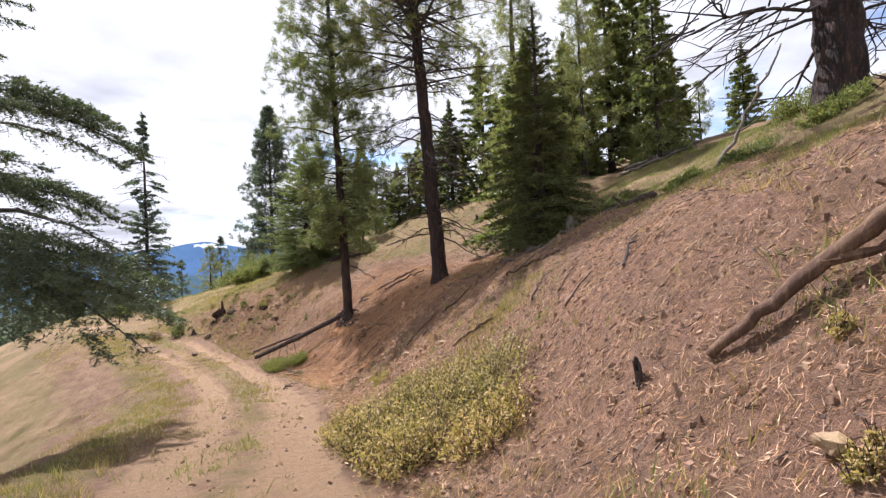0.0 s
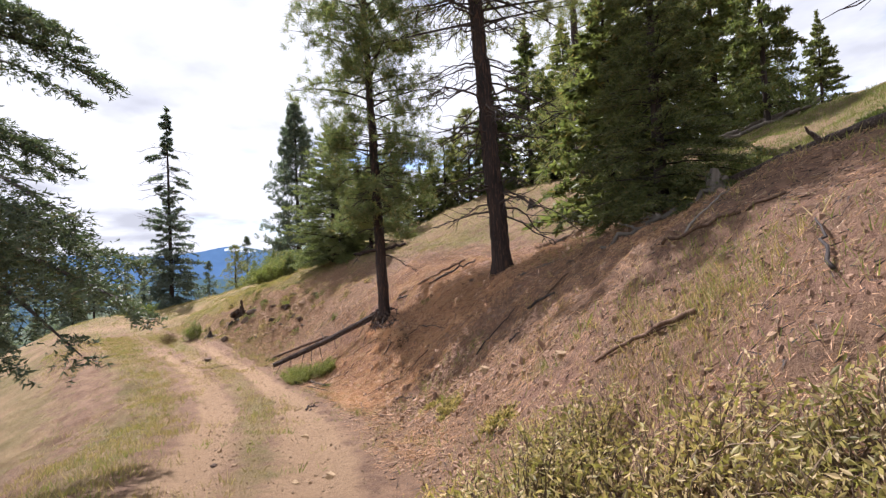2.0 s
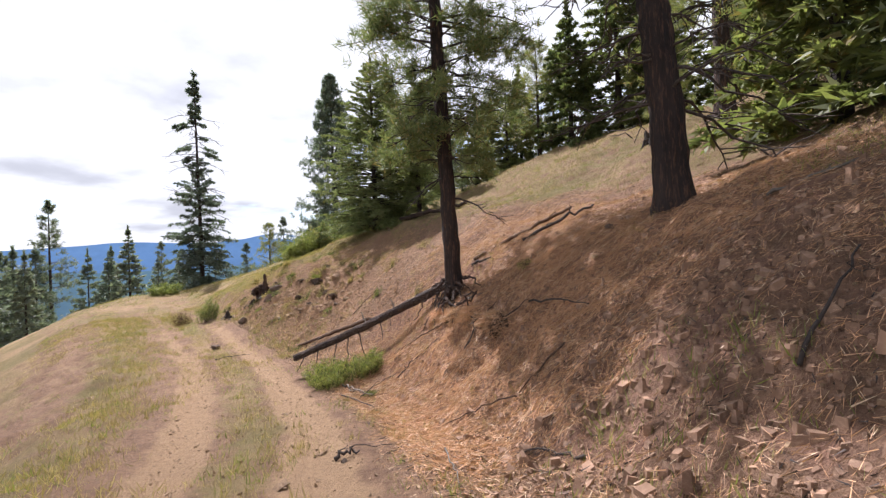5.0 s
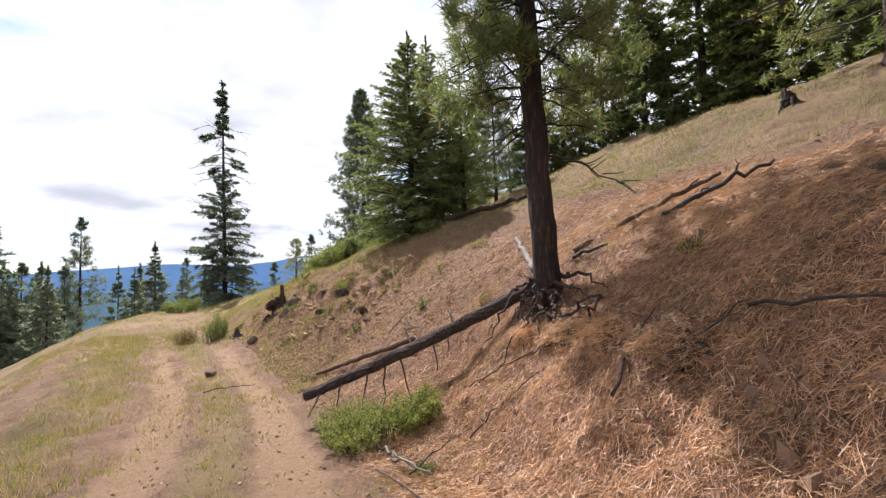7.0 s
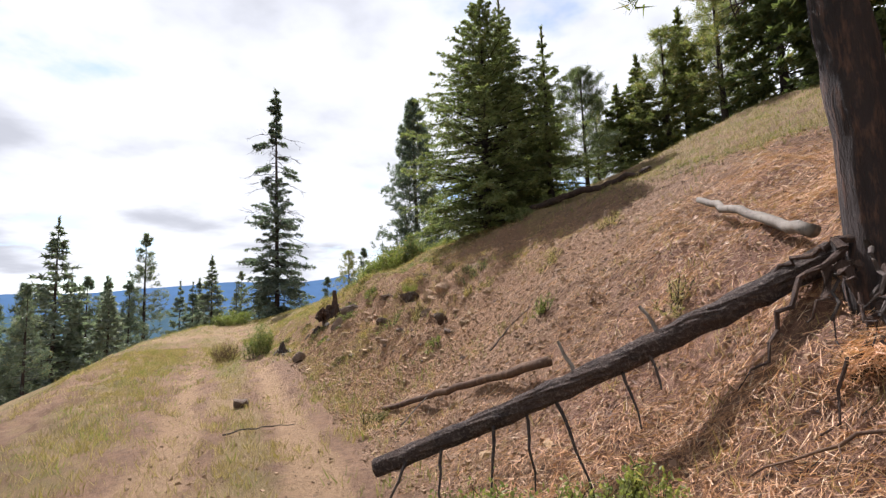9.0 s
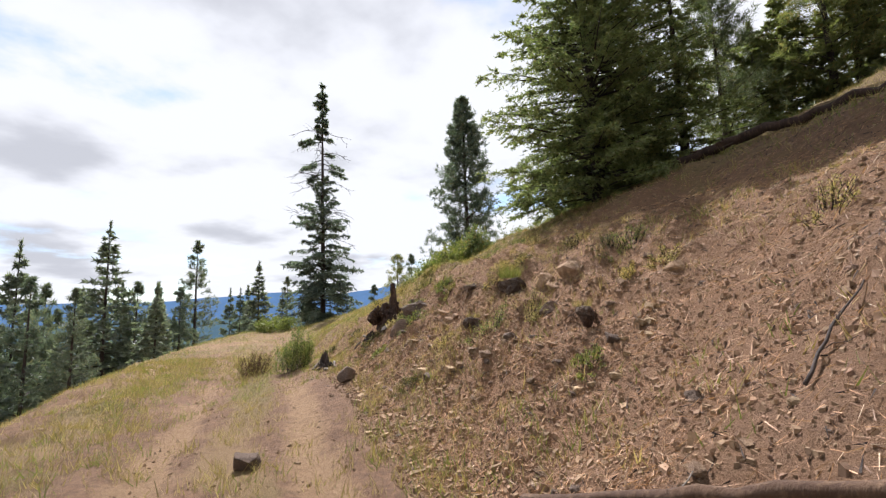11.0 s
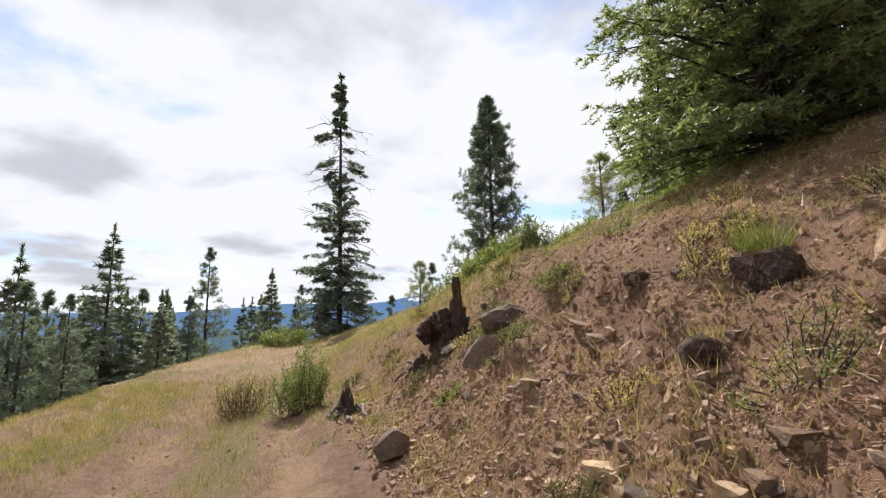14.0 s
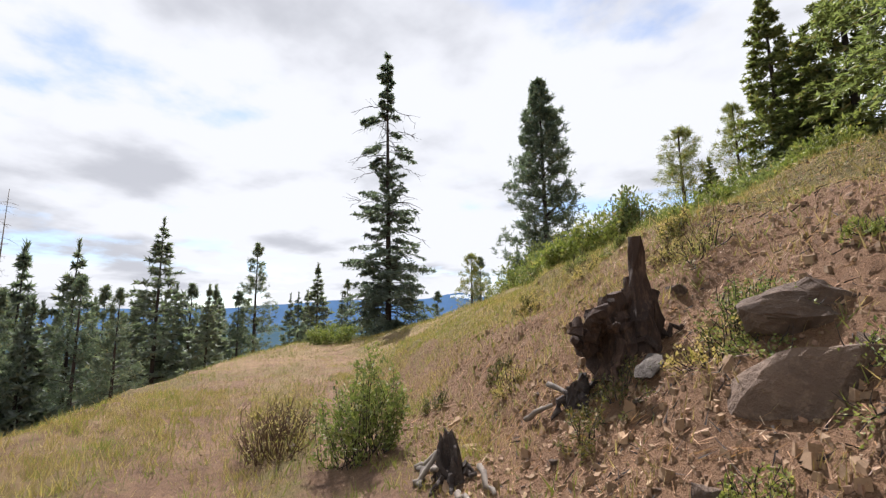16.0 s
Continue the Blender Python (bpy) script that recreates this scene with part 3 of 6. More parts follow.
def bare_branches(rng, axis, lo, hi, count, reach, droop, twigs=9, thick=0.016):
    """Dead limbs with crooked side twigs."""
    hb = np.sort(rng.uniform(lo, hi, count))
    az = np.arange(count) * 2.39996 + rng.normal(0, 0.5, count)
    length = reach * rng.uniform(0.45, 1.1, count)
    out, side, at = branch_frames(rng, hb, az, length, rng.normal(0.05, 0.15, count), droop + rng.normal(0, 0.12, count), axis)
    soup = Soup()
    for b in range(count):
        u = np.linspace(0, 1, 7)
        p = at(np.full(7, b), u)
        p[1:] += rng.normal(0, 0.025 * length[b], (6, 3))
        soup.tube(p, thick * length[b] ** 0.5 * np.array([1.3, 1.1, 0.9, 0.75, 0.55, 0.4, 0.2]) + 0.002, 5, 0, None, False)
        for _ in range(twigs):
            k = rng.uniform(0.25, 0.95)
            q = at(np.array([b]), np.array([k]))[0]
            way = unit(out[b] * 0.6 + side[b] * rng.choice([-1, 1]) * rng.uniform(0.4, 1) + np.array([0, 0, rng.normal(-0.25, 0.35)]))
            tl = length[b] * rng.uniform(0.15, 0.4)
            pts = q + way * (tl * np.linspace(0, 1, 4))[:, None] + np.cumsum(rng.normal(0, 0.05 * tl, (4, 3)), 0) * np.array([[0], [1], [1], [1]])
            soup.tube(pts, np.array([0.008, 0.0065, 0.005, 0.003]) * (0.6 + 0.5 * length[b]), 4, 0, None, False)
    return soup.data()


def tree(kind, x, y, height, radius, trunk, seed, label, start=0.5, leaf=None, bark=None, lean=(0, 0), dead=None, group="", z=None, sides=10, rings=14, **crown):
    rng = np.random.default_rng(seed)
    z = float(ground_z(x, y)) if z is None else z
    ob = thing(kind + "_tree", x, y, z, label, "tree", group)
    data, axis = trunk_data(height, trunk, rng, sides, rings, lean)
    part("trunk", data, bark or BARK_FAR, ob, smooth=True)
    if kind == "pine":
        leafs, limbs = pine_crown(rng, height, start, radius, axis, **crown)
    else:
        leafs, limbs = fir_crown(rng, height, start, radius, axis, **crown)
    part("crown", leafs, leaf or FIR, ob)["kind"] = "stuff"
    part("branchwork", limbs, DEAD, ob)["kind"] = "stuff"
    if dead:
        part("dead_branchwork", bare_branches(rng, axis, *dead), DEAD, ob, "bare dead lower branches")["kind"] = "stuff"
    return ob


def again(ob, x, y, height, own_height, turn, wide=1.0, z=None):
    k = height / own_height
    z = float(ground_z(x, y)) if z is None else z
    return copy_thing(ob, Matrix.Translation((x, y, z)) @ pose(0, 0, 0, 0, 0, turn) @ Matrix.Diagonal((k * wide, k * wide, k, 1)))


# ---- the trees along the road ----
tree("pine", -0.1, 14.1, 19.0, 3.0, 0.235, 11, "tall dark-barked pine with bare dead lower branches on the slope", start=6.2, leaf=PINE, bark=BARK,
     lean=(-0.055, 0.0), dead=(1.3, 9.5, 95, 2.1, 0.42), sides=30, rings=110, branches=210, tufts=24, needles=25, low=0.7, power=0.4)
tree("pine", -3.57, 16.5, 17.0, 2.2, 0.165, 12, "slender dark-barked pine beside the fallen log", start=2.7, leaf=PINE, bark=BARK,
     lean=(-0.03, 0.0), dead=(1.8, 5.5, 30, 1.1, 0.4), sides=30, rings=90, branches=190, tufts=24, needles=28, low=0.42, power=0.3, droop=0.32, blade=0.1)
tree("fir", 2.5, 11.0, 5.9, 1.42, 0.12, 13, "dense green fir with branches down to the ground, darkened as if shaded", start=0.1, leaf=SHADY_FIR, branches=270, twigs=30, needles=20, size=0.058, slim=0.26, droop=0.3, power=0.75, gaps=0.15, thin_top=0.45)
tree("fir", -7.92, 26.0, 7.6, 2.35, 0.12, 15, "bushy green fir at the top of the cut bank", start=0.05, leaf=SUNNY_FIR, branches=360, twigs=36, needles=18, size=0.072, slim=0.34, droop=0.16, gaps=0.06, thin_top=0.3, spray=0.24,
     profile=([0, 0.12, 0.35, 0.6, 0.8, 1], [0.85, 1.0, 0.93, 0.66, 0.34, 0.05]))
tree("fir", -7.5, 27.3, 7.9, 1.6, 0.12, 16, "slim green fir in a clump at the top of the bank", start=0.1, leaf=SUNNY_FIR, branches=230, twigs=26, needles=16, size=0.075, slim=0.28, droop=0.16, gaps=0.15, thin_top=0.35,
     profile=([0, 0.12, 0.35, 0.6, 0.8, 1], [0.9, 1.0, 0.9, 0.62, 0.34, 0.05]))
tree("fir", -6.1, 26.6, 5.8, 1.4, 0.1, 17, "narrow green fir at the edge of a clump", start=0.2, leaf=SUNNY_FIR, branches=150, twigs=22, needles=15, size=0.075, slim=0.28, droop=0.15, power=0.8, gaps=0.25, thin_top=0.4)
tree("pine", -5.0, 28.2, 4.2, 1.3, 0.07, 20, "young open pine behind the clump of firs", start=0.1, leaf=PINE_DARK, branches=80, tufts=14, needles=18, size=0.17, low=0.9)
tree("fir", -9.1, 8.6, 14.0, 1.25, 0.22, 18, "large dark fir below the road with long drooping boughs", start=3.2, leaf=NEAR_FIR, branches=70, twigs=26, needles=18, size=0.06, slim=0.3, droop=0.3, power=0.3, lush=4, spray=0.24, comb=0.8, hang=0.35,
     boughs=((19, 3.2, 6.75, 6), (-5, 2.5, 7.2, 4), (19, 2.7, 5.43, 4), (-13, 2.4, 5.78, 3), (-11, 4.5, 3.33, 7), (-24, 4.4, 4.23, 5), (0, 3.7, 3.88, 5), (10, 3.8, 3.38, 4), (-38, 4.0, 3.68, 4)))
tree("pine", 8.2, 8.9, 16.0, 3.0, 0.42, 19, "thick-trunked old pine with bare hanging limbs above the bank", start=13.5, leaf=PINE, bark=BARK,
     dead=(1.0, 8.0, 40, 3.8, 0.3, 14, 0.017), sides=30, rings=90, branches=14, tufts=10, needles=24)

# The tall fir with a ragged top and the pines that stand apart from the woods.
tree("fir", -28.1, 42.4, 18.7, 3.0, 0.2, 31, "tall ragged fir with a thin half-bare top", start=0.3, leaf=HAZY_FIR, lean=(-0.01, 0), dead=(1.5, 15.0, 60, 2.6, 0.25, 5), branches=200, twigs=22, needles=9, size=0.19, gaps=0.35, droop=0.3, spray=0.36, hang=0.25, top=0.62,
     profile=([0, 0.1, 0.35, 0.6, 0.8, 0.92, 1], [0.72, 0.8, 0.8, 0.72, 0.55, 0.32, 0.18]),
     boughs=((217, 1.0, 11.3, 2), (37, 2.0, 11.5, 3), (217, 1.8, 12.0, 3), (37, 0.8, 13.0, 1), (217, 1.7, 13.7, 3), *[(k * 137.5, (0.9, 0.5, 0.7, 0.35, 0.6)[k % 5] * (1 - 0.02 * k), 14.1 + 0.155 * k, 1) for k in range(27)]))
tree("pine", -25.3, 66.3, 28.0, 5.0, 0.35, 32, "tall full-crowned pine standing apart", start=2.0, leaf=HAZY_PINE, branches=230, tufts=13, needles=18, size=0.5, power=0.6, low=0.8, blade=0.2)

far_fir = tree("fir", -47.8, 39.2, 13.0, 3.7, 0.16, 33, "slim green fir in the woods below the road", start=0.4, leaf=HAZY_FIR, group="woods below the road", branches=105, twigs=8, needles=7, size=0.42, power=1.0, z=-5.4)
far_pine = tree("pine", -60.5, 57.5, 15.0, 3.0, 0.2, 34, "open-crowned pine in the woods below the road", start=1.2, leaf=HAZY_PINE, group="woods below the road", low=0.9, power=0.75, branches=85, tufts=9, needles=11, size=0.4, blade=0.2, z=-5.5)
far_spruce = tree("fir", -44.0, 52.0, 11.0, 2.5, 0.15, 35, "narrow fir in the woods below the road, tinted with blue haze", start=0.3, leaf=HAZY_FIR, group="woods below the road", branches=90, twigs=8, needles=7, size=0.42, power=1.0, z=-6.0)
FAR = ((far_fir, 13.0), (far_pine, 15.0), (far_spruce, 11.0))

# Woods on the slope below the road, and the trees on the ridge above it.
for kind, x, y, top, turn in ((2, -69.1, 37.4, 7.5, 10), (0, -56.6, 37.1, 6.5, 80), (1, -42.6, 34.3, 1.6, 40), (2, -53.5, 47.6, 3.1, 150), (1, -56.4, 52.3, 2.9, 220),
                             (0, -64.3, 66.4, 3.5, 60), (2, -55.4, 61.4, 3.3, 300), (1, -38.4, 50.1, 3.0, 15), (2, -39.7, 54.3, 2.0, 100), (0, -36.6, 47.5, 1.5, 190),
                             (1, -47.4, 80.6, 3.8, 30), (1, -35.0, 70.2, 7.0, 280), (0, -32.5, 76.7, 9.1, 75), (2, -43.6, 40.7, 2.2, 130), (1, -48.6, 42.3, 2.7, 330), (0, -46.8, 52.2, 2.3, 200)):
    own, own_height = FAR[kind]
    z = float(ground_z(x, y))
    again(own, x, y, top - z, own_height, turn, 0.8 if top - z > 16 else 1.0)
rng = np.random.default_rng(5)
placed = 0
while placed < 40:
    x, y = rng.uniform(-105, -34), rng.uniform(22, 110)
    s, d = (float(v) for v in along_across(x, y))
    if d > -9 or (s > 60 and d > -14) or abs(x + 47.8) + abs(y - 39.2) < 4:
        continue
    z = float(ground_z(x, y))
    own, own_height = FAR[int(rng.integers(0, 3))]
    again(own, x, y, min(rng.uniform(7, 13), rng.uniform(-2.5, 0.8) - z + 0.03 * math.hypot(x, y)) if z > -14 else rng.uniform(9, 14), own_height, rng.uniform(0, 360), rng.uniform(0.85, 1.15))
    placed += 1

# A belt of smaller trees along the lip of the valley.
for k in range(44):
    b, r = radians(38 + 38 * (k + rng.uniform(-0.4, 0.4)) / 44), rng.uniform(40, 78)
    x, y = -11.5 - r * math.sin(b), 20.5 + r * math.cos(b)
    if abs(x + 47.8) + abs(y - 39.2) < 3 or float(along_across(x, y)[1]) > -6:
        continue
    z = float(ground_z(x, y))
    own, own_height = FAR[int(rng.integers(0, 3))]
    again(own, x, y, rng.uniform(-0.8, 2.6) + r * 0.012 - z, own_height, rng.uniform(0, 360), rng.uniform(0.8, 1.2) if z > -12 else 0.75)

snag = thing("dead_tree", -71.5, 36.2, float(ground_z(-71.5, 36.2)), "tall bare grey dead tree in the woods", "tree")
stem, axis = trunk_data(13.2 - float(ground_z(-71.5, 36.2)), 0.22, rng)
part("trunk", stem, GREY_WOOD, snag, smooth=True)
part("dead_branchwork", bare_branches(rng, axis, 22.0, 34.0, 40, 1.3, 0.2, 2), GREY_WOOD, snag)["kind"] = "stuff"

ridge_fir = tree("fir", 0.8, 28.3, 6.5, 1.7, 0.12, 51, "dense green fir on the ridge", start=0.15, leaf=FIR, group="trees on the ridge", branches=130, twigs=14, needles=10, size=0.19, power=0.8)
ridge_pine = tree("pine", -0.6, 29.1, 5.5, 1.4, 0.1, 52, "young light green pine on the ridge", start=0.4, leaf=PINE, group="trees on the ridge", branches=70, tufts=11, needles=16, size=0.22, low=0.7)
ridge_tall = tree("fir", 2.9, 28.2, 9.5, 2.1, 0.16, 53, "tall dark fir on the ridge", start=0.6, leaf=FIR, group="trees on the ridge", branches=140, twigs=14, needles=10, size=0.21, power=0.8, droop=0.3)
ridge_old = tree("pine", 3.7, 20.6, 12.0, 2.5, 0.24, 54, "yellow-green pine with hanging branches on the slope", start=1.3, leaf=PINE, bark=BARK, group="trees on the ridge", droop=0.75, branches=130, tufts=18, needles=18, size=0.2, low=0.85, dead=(0.8, 4.0, 20, 1.2, 0.3, 5))
for own, own_height, x, y, height, turn, wide in (
        (ridge_tall, 9.5, 5.1, 28.6, 9.0, 70, 1.1), (ridge_fir, 6.5, 4.0, 26.8, 5.5, 120, 1.2), (ridge_tall, 9.5, 7.5, 25.5, 8.5, 200, 1.2), (ridge_fir, 6.5, 6.5, 22.6, 6.0, 33, 1.1),
        (ridge_tall, 9.5, 9.2, 23.5, 12.0, 310, 0.9), (ridge_tall, 9.5, 11.2, 24.6, 11.0, 20, 1.0), (ridge_fir, 6.5, 14.1, 26.5, 6.5, 90, 1.0), (ridge_pine, 5.5, 17.4, 29.2, 4.0, 40, 1.0),
        (ridge_fir, 6.5, 25.5, 36.5, 7.4, 10, 0.85), (ridge_fir, 6.5, 3.2, 15.7, 7.0, 140, 1.1), (ridge_pine, 5.5, 6.9, 20.9, 9.0, 5, 0.8),
        (ridge_pine, 5.5, -4.5, 30.4, 3.4, 60, 0.9), (ridge_fir, 6.5, -3.7, 30.4, 3.3, 200, 1.3), (ridge_fir, 6.5, -2.9, 30.6, 4.0, 10, 1.0), (ridge_pine, 5.5, -2.1, 30.0, 4.4, 70, 1.2), (ridge_fir, 6.5, -1.4, 30.4, 5.0, 170, 1.0), (ridge_pine, 5.5, -11.9, 48.5, 7.0, 160, 1.1), (ridge_pine, 5.5, -9.5, 44.4, 5.6, 230, 0.9), (ridge_fir, 6.5, -10.6, 46.5, 4.0, 300, 1.1),
        (ridge_tall, 9.5, -8.5, 40.2, 8.5, 100, 0.9), (ridge_tall, 9.5, -6.8, 38.4, 8.5, 280, 0.95), (ridge_fir, 6.5, -7.6, 39.4, 5.5, 45, 1.2),
        (ridge_pine, 5.5, 0.6, 33.0, 6.0, 111, 0.9), (ridge_fir, 6.5, 9.5, 31.0, 6.0, 75, 1.1), (ridge_pine, 5.5, -27.2, 52.0, 6.0, 75, 1.0),
        (ridge_fir, 6.5, -20.5, 47.0, 3.0, 175, 1.1), (ridge_tall, 9.5, 8.7, 17.4, 8.5, 20, 0.62)):
    again(own, x, y, height, own_height, turn, wide)

# Air haze is painted: a blue colour and emission on the hills themselves.
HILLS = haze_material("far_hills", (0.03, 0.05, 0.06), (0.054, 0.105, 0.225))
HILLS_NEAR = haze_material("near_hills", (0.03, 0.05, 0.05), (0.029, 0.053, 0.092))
build_ridge("hills_far", 4200, 0, 110, ([0, 24, 28, 30, 32, 36, 43, 48, 54, 60, 68, 90, 110], [40, 45, 60, 55, 47, 41, 46, 38, 32, 28, 28, 27, 26]), 5, 71, HILLS, "forested mountains far across the valley, with blue haze painted on as glow")
build_ridge("hills_near", 2600, -20, 120, ([-20, 120], [-8, -8]), 10, 81, HILLS_NEAR, "dark forested foothills across the valley, with blue-green haze painted on as glow")

snow = Soup()
for lo, hi, top, low in ((25.8, 27.2, 49.5, 45), (26.9, 28.4, 54.5, 46.5), (28.1, 29.2, 53.5, 48.5)):
    edge = [(a, top + 0.6 * math.sin(a * 9)) for a in np.linspace(lo, hi, 12)] + [(a, low + 1.0 * math.sin(a * 7 + 1)) for a in np.linspace(hi, lo, 12)]
    snow.add([(-math.sin(radians(a)) * 4080, math.cos(radians(a)) * 4080, h * 4.08) for a, h in edge], [tuple(range(24))])
# The snow surface glows as well, standing in for bright haze before it.
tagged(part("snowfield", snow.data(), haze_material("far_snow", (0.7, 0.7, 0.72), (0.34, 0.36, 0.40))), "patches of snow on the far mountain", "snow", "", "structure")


# ---- logs, stumps and roots ----
def crooked(a, b, n, wobble, rng, sag=0.0):
    """A crooked line from a to b."""
    a, b = np.array(a, float), np.array(b, float)
    u = np.linspace(0, 1, n)[:, None]
    p = a + (b - a) * u
    step = rng.normal(0, wobble, (n, 3))
    step[0] = step[-1] = 0
    p += step
    p[:, 2] -= sag * 4 * (u * (1 - u))[:, 0]
    return p


def on_ground(x, y, lift=0.0):
    return (x, y, float(ground_z(x, y)) + lift)


def local(points, ob):
    return np.asarray(points) - np.array(ob.matrix_basis.translation)


def fallen_log():
    rng = np.random.default_rng(101)
    ob = thing("fallen_log", -6.96, 16.2, -1.62, "dark barked fallen log leaning on the bank with snapped twigs", "log")
    a, b = np.array((-6.96, 16.20, -1.62)), np.array((-3.68, 16.86, -0.16))
    line = crooked(a, b, 34, 0.005, rng, 0.05)
    soup = Soup()
    soup.tube(local(line, ob), np.linspace(0.066, 0.096, 34), 26, 0.09, rng)
    part("stem", soup.data(), LOG_BARK, ob)
    for u, dx, dy, length in ((0.12, -0.10, -0.18, 0.34), (0.17, 0.05, -0.2, 0.36), (0.3, 0.0, -0.22, 0.42), (0.36, 0.06, -0.2, 0.5), (0.42, 0.18, -0.22, 0.66), (0.57, 0.06, -0.16, 0.4), (0.61, 0.03, -0.14, 0.26)):
        p = line[int(u * 33)]
        q = p + np.array((dx * 1.5, dy * 1.4, -length * 1.0))
        stub = Soup()
        stub.tube(local(crooked(p, q, 6, 0.014, rng, -0.03), ob), np.linspace(0.016, 0.006, 6), 6, 0.1, rng)
        part("twig", stub.data(), DEAD, ob)
    for u, dz in ((0.47, 0.2), (0.66, 0.17)):
        p = line[int(u * 33)]
        stub = Soup()
        stub.tube(local(crooked(p, p + np.array((-0.12, 0.1, dz + 0.08)), 4, 0.01, rng), ob), np.linspace(0.02, 0.012, 4), 6, 0.1, rng)
        part("twig", stub.data(), GREY_WOOD, ob, "pale broken twig")
    return ob


def log_between(name, a, b, r0, r1, material, label, seed, wobble=0.02, sag=0.0, n=18, sides=12, forks=0, category="log", fork_len=0.3, group=""):
    rng = np.random.default_rng(seed)
    ob = thing(name, *a, label, category, group)
    line = crooked(a, b, n, wobble, rng, sag)
    soup = Soup()
    soup.tube(local(line, ob), np.linspace(r0, r1, n), sides, 0.12, rng)
    part("stem", soup.data(), material, ob, smooth=True)
    for k in range(forks):
        p = line[int(rng.uniform(0.25, 0.9) * (n - 1))]
        axis = unit(np.array(b, float) - np.array(a, float))
        q = p + (axis * rng.uniform(-0.2, 0.7) + rng.normal(0, 0.6, 3) * np.array((1, 1, 0.35)) + np.array((0, 0, 0.15))) * fork_len * rng.uniform(0.6, 1.3)
        q[2] = max(q[2], float(ground_z(q[0], q[1])) + 0.02)
        twig = Soup()
        twig.tube(local(crooked(p, q, 6, 0.02, rng), ob), np.linspace(r1 * 0.7, r1 * 0.2, 6), 6, 0.1, rng)
        part("branch", twig.data(), material, ob)
    return ob


fallen_log()
log_between("bleached_snag", (-3.72, 17.0, 0.02), (-4.02, 18.85, 0.66), 0.052, 0.036, GREY_WOOD, "bleached barkless dead trunk sticking up beside a pine", 102, 0.012, 0, 14)
log_between("thin_log", on_ground(-8.2, 19.0, 0.05), on_ground(-5.75, 17.6, 0.2), 0.032, 0.048, BROWN_WOOD, "thin grey-brown log lying on the stony bank", 103, 0.006)
log_between("upper_log", on_ground(-6.6, 25.0, 0.08), on_ground(-3.8, 23.4, 0.12), 0.10, 0.055, ROTTEN, "broken old log lying under the firs", 104, 0.03, 0, 20, 10, 7)
log_between("dead_limb", on_ground(-3.17, 16.9, 0.03), on_ground(-1.05, 17.35, 0.1), 0.045, 0.03, BROWN_WOOD, "long thin dead limb lying up the slope", 105, 0.012, -0.02, 22, 8, 3, "log", 0.2)
log_between("dead_limb", on_ground(-2.15, 16.25, 0.05), on_ground(-0.72, 16.6, 0.1), 0.035, 0.022, DEAD, "crooked dead limb lying on the slope", 106, 0.02, -0.02, 16, 8, 3)
log_between("dead_limb", on_ground(-3.2, 16.75, 0.06), on_ground(-2.8, 16.4, 0.08), 0.03, 0.014, DEAD, "short dead limb at the foot of a pine", 107, 0.012, -0.02, 10, 6, 1, "log", 0.12)
log_between("dead_limb", on_ground(1.1, 7.8, 0.04), on_ground(1.85, 7.0, 0.05), 0.022, 0.014, BROWN_WOOD, "long thin dead limb lying across the slope", 113, 0.012, -0.02, 16, 7, 3, "log", 0.15)
log_between("dead_limb", on_ground(0.10, 6.97, 0.03), on_ground(0.66, 6.3, 0.05), 0.013, 0.022, BROWN_WOOD, "bleached forked branch lying in yellow grass", 114, 0.012, -0.03, 12, 7, 3, "log", 0.18)
log_between("dead_limb", on_ground(-0.06, 10.05, 0.03), on_ground(0.25, 9.45, 0.05), 0.022, 0.014, DEAD, "dark dead limb lying in the shade of the pines", 115, 0.012, -0.02, 10, 7, 1, "log", 0.12)
log_between("dead_limb", on_ground(0.12, 12.3, 0.03), on_ground(0.9, 12.1, 0.05), 0.02, 0.014, GREY_WOOD, "thin grey limb lying beside a pine", 116, 0.012, -0.02, 12, 7, 1, "log", 0.12)
log_between("fallen_branch", on_ground(1.50, 2.56, 0.03), on_ground(2.55, 2.08, 0.2), 0.028, 0.055, BROWN_WOOD, "forked barked branch fallen on needle litter", 108, 0.005, -0.03, 20, 12, 3, "branch", 0.3)
log_between("old_log", on_ground(3.35, 10.3, 0.2), on_ground(3.95, 8.2, 0.14), 0.09, 0.07, LOG_BARK, "weathered grey-brown log lying along the slope top", 109, 0.008, 0, 20, 10, 4)
log_between("old_log", on_ground(7.7, 18.3, 0.15), on_ground(10.1, 17.1, 0.3), 0.11, 0.08, GREY_WOOD, "weathered grey log lying on the crest", 110, 0.02, 0, 20, 10, 3)
log_between("old_log", on_ground(7.3, 17.9, 0.1), on_ground(9.6, 16.6, 0.14), 0.07, 0.05, GREY_WOOD, "thin bleached log lying on the crest", 117, 0.03, 0, 20, 10, 4)
log_between("old_log", on_ground(2.8, 9.9, 0.05), on_ground(1.2, 10.3, 0.06), 0.05, 0.035, GREY_WOOD, "rotting grey limb at the foot of a fir", 111, 0.04, 0, 16, 8, 6)
log_between("leaning_pole", on_ground(6.2, 9.9, 0.0), (7.9, 10.0, 6.2), 0.04, 0.02, GREY_WOOD, "thin bare pole leaning over the slope", 112, 0.03, 0.1, 14, 8, 2, "pole")


